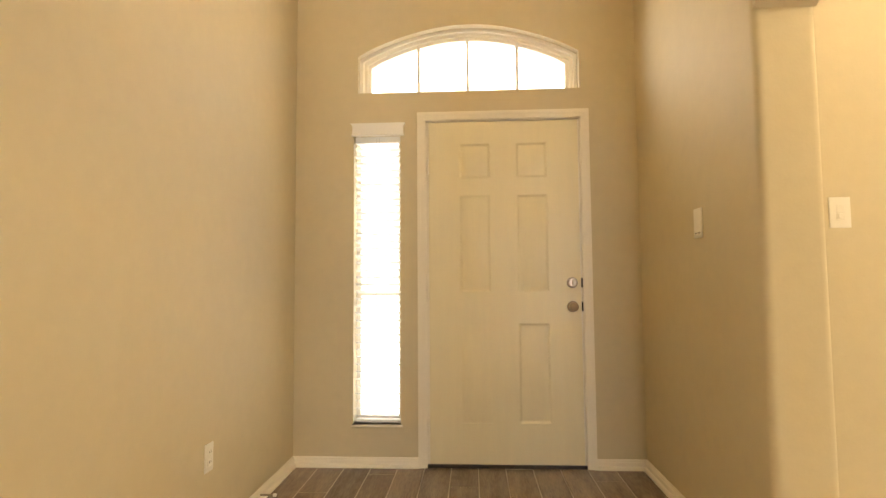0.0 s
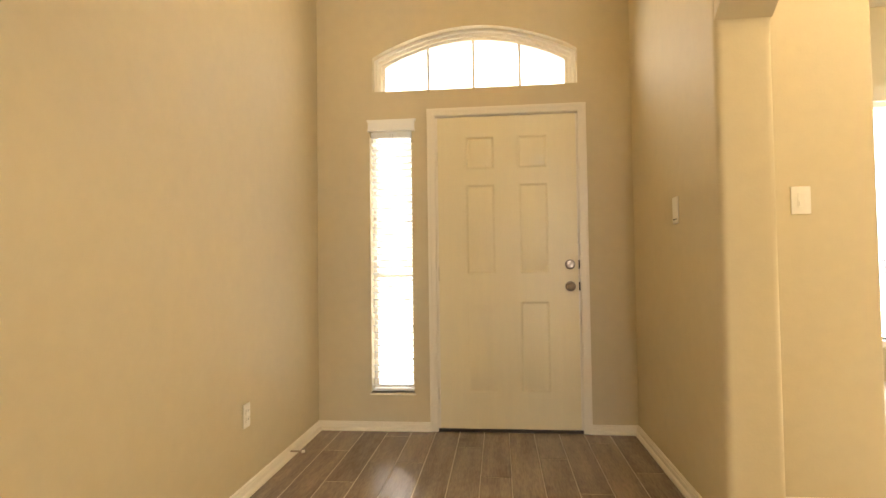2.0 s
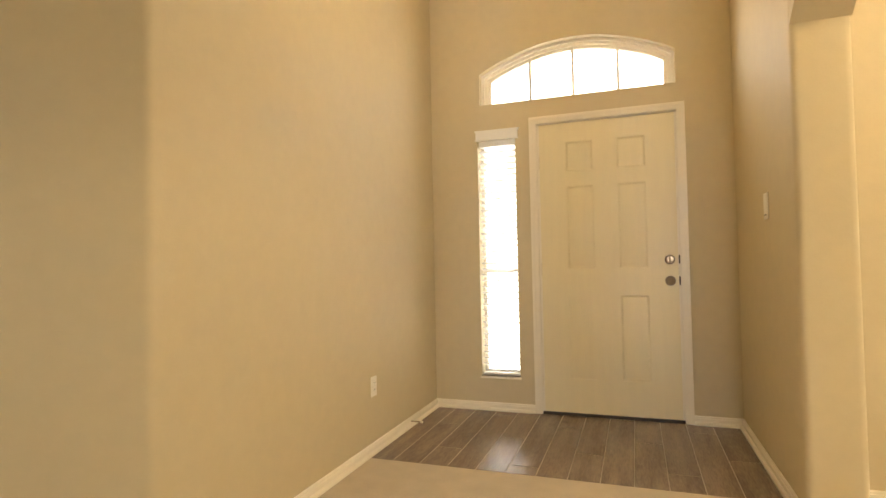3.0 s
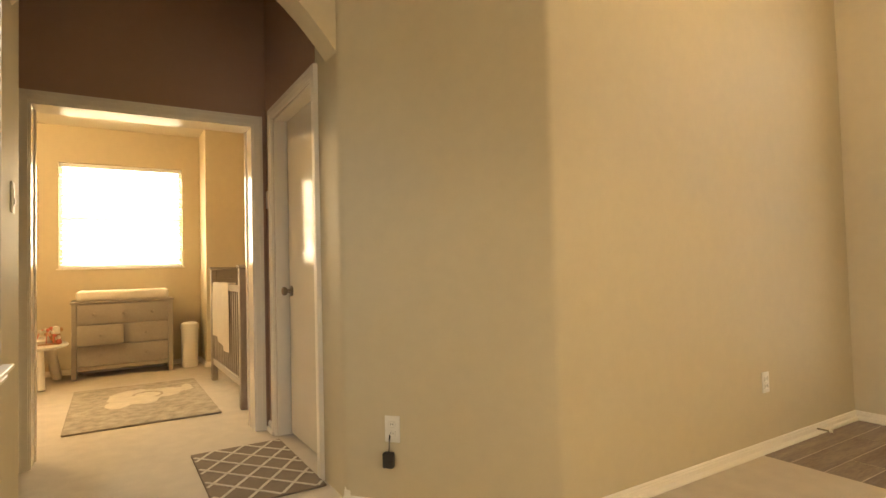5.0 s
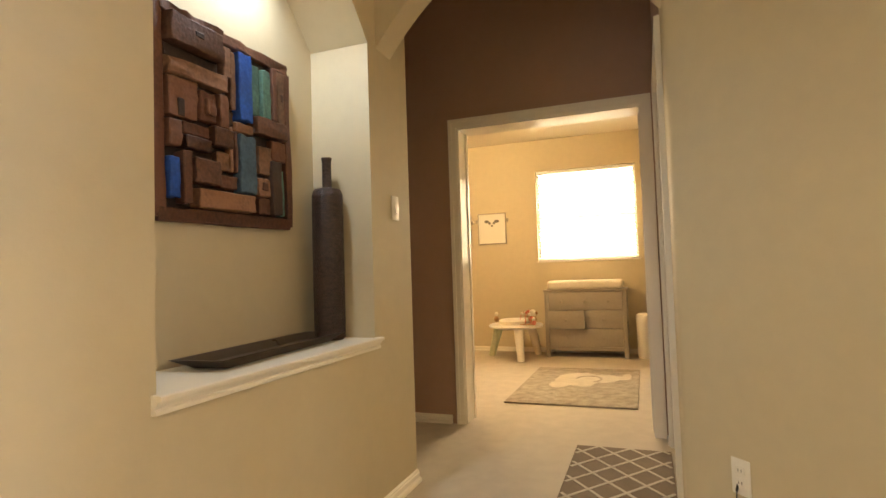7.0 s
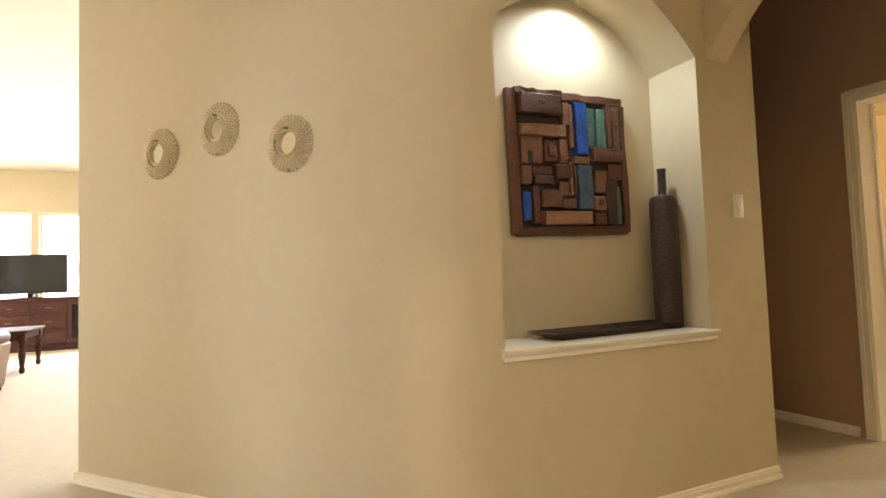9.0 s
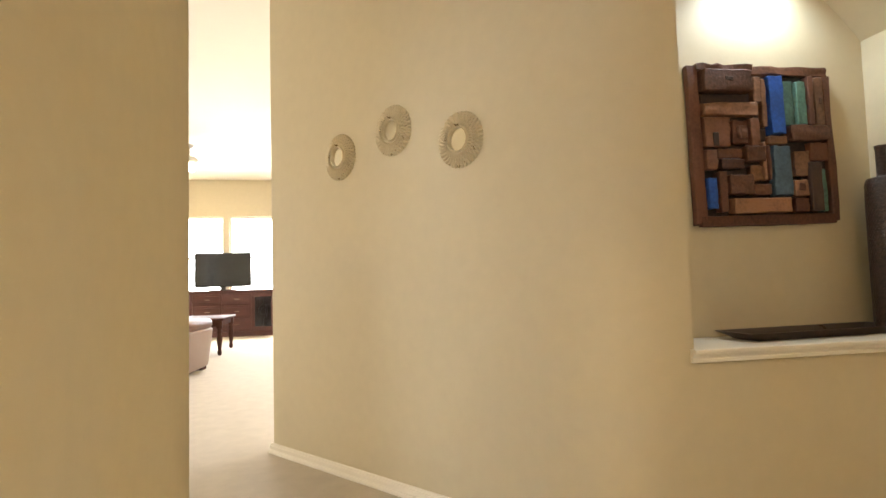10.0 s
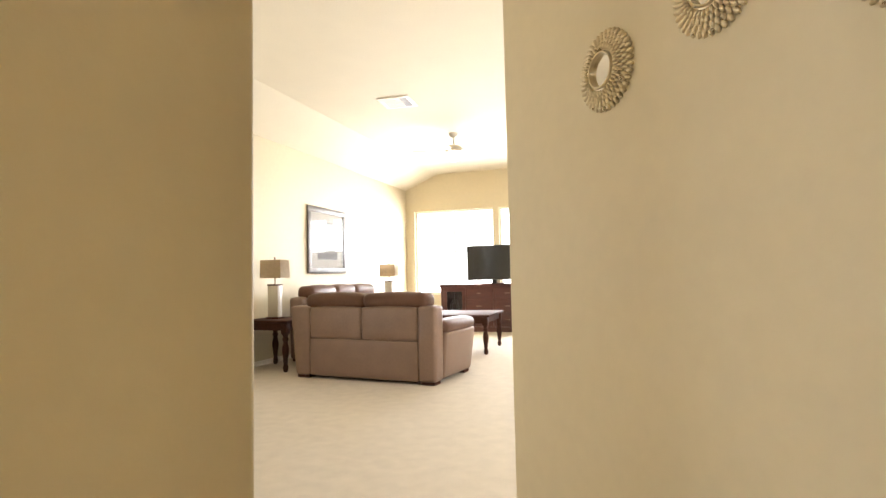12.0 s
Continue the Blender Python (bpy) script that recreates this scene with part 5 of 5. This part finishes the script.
def table_lamp(at, label):
    l = thing("table_lamp", at, 0, label, "table lamp", "living room lamps")
    bm = new_bm()
    box(bm, -0.09, 0.09, -0.065, 0.065, 0.0, 0.022, 0.003)
    part("plinth", bm, DARKWOOD, l)
    bm = new_bm()
    box(bm, -0.075, 0.075, -0.05, 0.05, 0.022, 0.42, 0.008, 2)
    part("column", bm, CERAMIC, l)
    bm = new_bm()
    box(bm, -0.08, 0.08, -0.055, 0.055, 0.42, 0.437, 0.003)
    part("cap", bm, DARKWOOD, l)
    bm = new_bm()
    rod(bm, (0, 0, 0.436), (0, 0, 0.76), 0.008)
    lathe(bm, [(0.012, 0.76), (0.014, 0.775), (0.004, 0.79)], 12)
    part("stem", bm, NICKEL, l)
    bm = new_bm()
    lo = [(-0.155, -0.10), (0.155, -0.10), (0.155, 0.10), (-0.155, 0.10)]
    a, b = [bm.verts.new((x, y, 0.515)) for x, y in lo], [bm.verts.new((x * 0.97, y * 0.97, 0.745)) for x, y in lo]
    for i in range(4):
        j = (i + 1) % 4
        bm.faces.new((a[i], a[j], b[j], b[i]))
    bmesh.ops.solidify(bm, geom=list(bm.faces), thickness=0.004)
    for x0, x1, y0, y1 in ((-0.148, 0.148, -0.003, 0.003), (-0.003, 0.003, -0.095, 0.095)):
        box(bm, x0, x1, y0, y1, 0.738, 0.742)
    part("shade", bm, LINEN, l, "rectangular linen shade")
    return l


lamp = table_lamp((5.16, -6.28, 0.62), "table lamp with a pale column and rectangular linen shade")
copy_thing(lamp, Matrix.Translation((5.08, -9.62, 0.62)))

pic = thing("framed_picture", (5.5, -8.12, 1.205), -90, "large picture with a wide pewter frame and pale mat", "framed picture")
w, h = 1.16, 1.05
bm = new_bm()
prof = [(0.0, 0.0), (0.09, 0.0)]
for x0, x1, z0, z1 in ((-w / 2, w / 2, 0, 0.09), (-w / 2, w / 2, h - 0.09, h), (-w / 2, -w / 2 + 0.09, 0.09, h - 0.09), (w / 2 - 0.09, w / 2, 0.09, h - 0.09)):
    box(bm, x0, x1, -0.035, -0.002, z0, z1, 0.008, 2)
part("frame", bm, GREYFRAME, pic)
bm = new_bm()
box(bm, -w / 2 + 0.088, w / 2 - 0.088, -0.016, -0.003, 0.088, h - 0.088)
part("mat", bm, MAT, pic)
bm = new_bm()
for x0, x1, z0, z1 in ((-0.30, 0.30, 0.22, 0.245), (-0.30, 0.30, 0.80, 0.825), (-0.30, -0.275, 0.245, 0.80), (0.275, 0.30, 0.245, 0.80)):
    box(bm, x0, x1, -0.022, -0.0155, z0, z1)
part("inner_frame", bm, GREYFRAME, pic)
bm = new_bm()
box(bm, -0.275, 0.275, -0.0175, -0.0155, 0.245, 0.80)
part("print", bm, PRINTBLUE, pic, "pale blue landscape print")
bm = new_bm()
box(bm, -0.275, 0.275, -0.0195, -0.0170, 0.245, 0.37)
part("print", bm, PRINTGREY, pic, "dark band at the foot of the print")
bm = new_bm()
box(bm, -w / 2 + 0.088, w / 2 - 0.088, -0.028, -0.0255, 0.088, h - 0.088)
gl_ = part("glazing", bm, glass_mat, pic, "clear picture glass", None)
gl_.visible_shadow = False


def console():
    x0, x1, H, D = 2.32, 4.575, 0.955, 0.48
    c = thing("media_console", (0, -10.98, 0), 0, "long dark cherry media console with drawers and glazed doors", "media console")
    bm = new_bm()
    box(bm, x0 + 0.03, x1 - 0.03, -D, -0.022, 0.10, H - 0.06)
    part("carcass", bm, CHERRY, c)
    bm = new_bm()
    box(bm, x0 - 0.02, x1 + 0.02, -D - 0.01, 0.03, H - 0.03, H, 0.006)
    box(bm, x0, x1, -D, 0.012, H - 0.062, H - 0.029, 0.006)
    part("top", bm, CHERRY, c)
    bm = new_bm()
    box(bm, x0 + 0.01, x1 - 0.01, -D, 0.008, 0.0, 0.10, 0.008)
    part("plinth", bm, CHERRY, c)
    for xa in (x0 + 0.03, x1 - 0.09):
        bm = new_bm()
        box(bm, xa, xa + 0.06, -0.03, 0.002, 0.10, H - 0.062, 0.006)
        part("pilaster", bm, CHERRY, c)
    a, b = x0 + 0.09, x1 - 0.09
    dw = 0.46
    for xa, xb in ((a, a + dw), (b - dw, b)):
        bm = new_bm()
        for u0, u1, z0, z1 in ((xa, xb, 0.11, 0.19), (xa, xb, H - 0.145, H - 0.067), (xa, xa + 0.07, 0.19, H - 0.145), (xb - 0.07, xb, 0.19, H - 0.145)):
            box(bm, u0 + 0.003, u1 - 0.003, -0.024, -0.002, z0, z1, 0.004)
        d = part("door", bm, CHERRY, c)
        bm = new_bm()
        box(bm, xa + 0.065, xb - 0.065, -0.018, -0.014, 0.185, H - 0.14)
        part("glass", bm, SCREEN, d, "dark glass")
        bm = new_bm()
        cx, cz = (xa + xb) / 2, 0.5
        for r in (0.05, 0.09):
            for k in range(16):
                p, q = 2 * math.pi * k / 16, 2 * math.pi * (k + 1) / 16
                rod(bm, (cx + r * math.cos(p), -0.012, cz + 1.6 * r * math.sin(p)), (cx + r * math.cos(q), -0.012, cz + 1.6 * r * math.sin(q)), 0.005, seg=6)
        for t in (-1, 1):
            rod(bm, (cx, -0.012, cz + t * 0.14), (cx, -0.012, cz + t * 0.29), 0.005, seg=6)
        part("grille", bm, BLACKP, d, "black iron scroll grille")
    n = 2
    span = (b - dw - a - dw) / n
    for i in range(n):
        xa = a + dw + span * i
        for z0, z1 in ((0.11, 0.38), (0.385, 0.645), (0.65, H - 0.067)):
            bm = new_bm()
            box(bm, xa + 0.006, xa + span - 0.006, -0.024, 0.0, z0 + 0.004, z1 - 0.004, 0.006)
            box(bm, xa + 0.05, xa + span - 0.05, -0.004, 0.006, z0 + 0.045, z1 - 0.045, 0.005)
            d = part("drawer", bm, CHERRY, c)
            bm = new_bm()
            rod(bm, (xa + span / 2 - 0.05, 0.018, (z0 + z1) / 2), (xa + span / 2 + 0.05, 0.018, (z0 + z1) / 2), 0.006, seg=8)
            for sx in (-0.045, 0.045):
                rod(bm, (xa + span / 2 + sx, 0.004, (z0 + z1) / 2), (xa + span / 2 + sx, 0.018, (z0 + z1) / 2), 0.005, seg=8)
            part("handle", bm, NICKEL, d)


console()
tv = thing("television", (3.46, -11.17, 0.955), 180, "flat black television on a low stand, switched off", "television")
bm = new_bm()
box(bm, -0.56, 0.56, -0.03, 0.03, 0.075, 0.785, 0.006, 2)
part("housing", bm, BLACKP, tv)
bm = new_bm()
box(bm, -0.545, 0.545, -0.0325, -0.0295, 0.09, 0.772)
part("screen", bm, SCREEN, tv, "dark glossy screen")
bm = new_bm()
box(bm, -0.05, 0.05, -0.015, 0.02, 0.012, 0.08, 0.003)
part("neck", bm, BLACKP, tv)
bm = new_bm()
box(bm, -0.22, 0.22, -0.11, 0.11, 0.0, 0.014, 0.004)
part("stand", bm, BLACKP, tv)

# ---- dining room, glimpsed ----
hutch = thing("sideboard", (4.55, 4.95, 0.0), 0, "dark cherry sideboard beside the dining room window", "sideboard")
bm = new_bm()
box(bm, -0.75, 0.75, -0.22, 0.22, 0.08, 1.05)
part("body", bm, CHERRY, hutch)
bm = new_bm()
box(bm, -0.78, 0.78, -0.25, 0.22, 1.05, 1.09, 0.006)
part("top", bm, CHERRY, hutch)
for i in range(3):
    bm = new_bm()
    box(bm, -0.72 + 0.485 * i, -0.25 + 0.485 * i, -0.238, -0.218, 0.12, 1.01, 0.006)
    part("door", bm, CHERRY, hutch)
for x in (-0.70, 0.70):
    for y in (-0.18, 0.18):
        bm = new_bm()
        rod(bm, (x, y, 0.0), (x, y, 0.085), 0.025, 0.035)
        part("foot", bm, CHERRY, hutch)

# ---- plank tiles of the entry ----
PW, PL = 0.152, 1.19
tile_meshes = {}
for i in range(14):
    x0 = -0.775 + i * (PW + 0.0045)
    x1 = min(x0 + PW, 1.28)
    if x1 - x0 < 0.02:
        continue
    y = 2.405 - 1.19 * ((i * 0.382) % 1.0)
    while y < 3.54:
        ya, yb = max(y, 2.405), min(y + PL, 3.545)
        if yb - ya > 0.02:
            size = (round(x1 - x0, 4), round(yb - ya, 4))
            if size not in tile_meshes:
                bm = new_bm()
                box(bm, -size[0] / 2, size[0] / 2, -size[1] / 2, size[1] / 2, -0.006, 0.0, 0.0015)
                me = bpy.data.meshes.new("plank")
                bm.to_mesh(me)
                bm.free()
                me.materials.append(PLANK)
                tile_meshes[size] = me
            ob = new("plank", tile_meshes[size])
            ob.parent = entry_floor
            ob.location = ((x0 + x1) / 2, (ya + yb) / 2, 0.0)
        y += PL + 0.0045
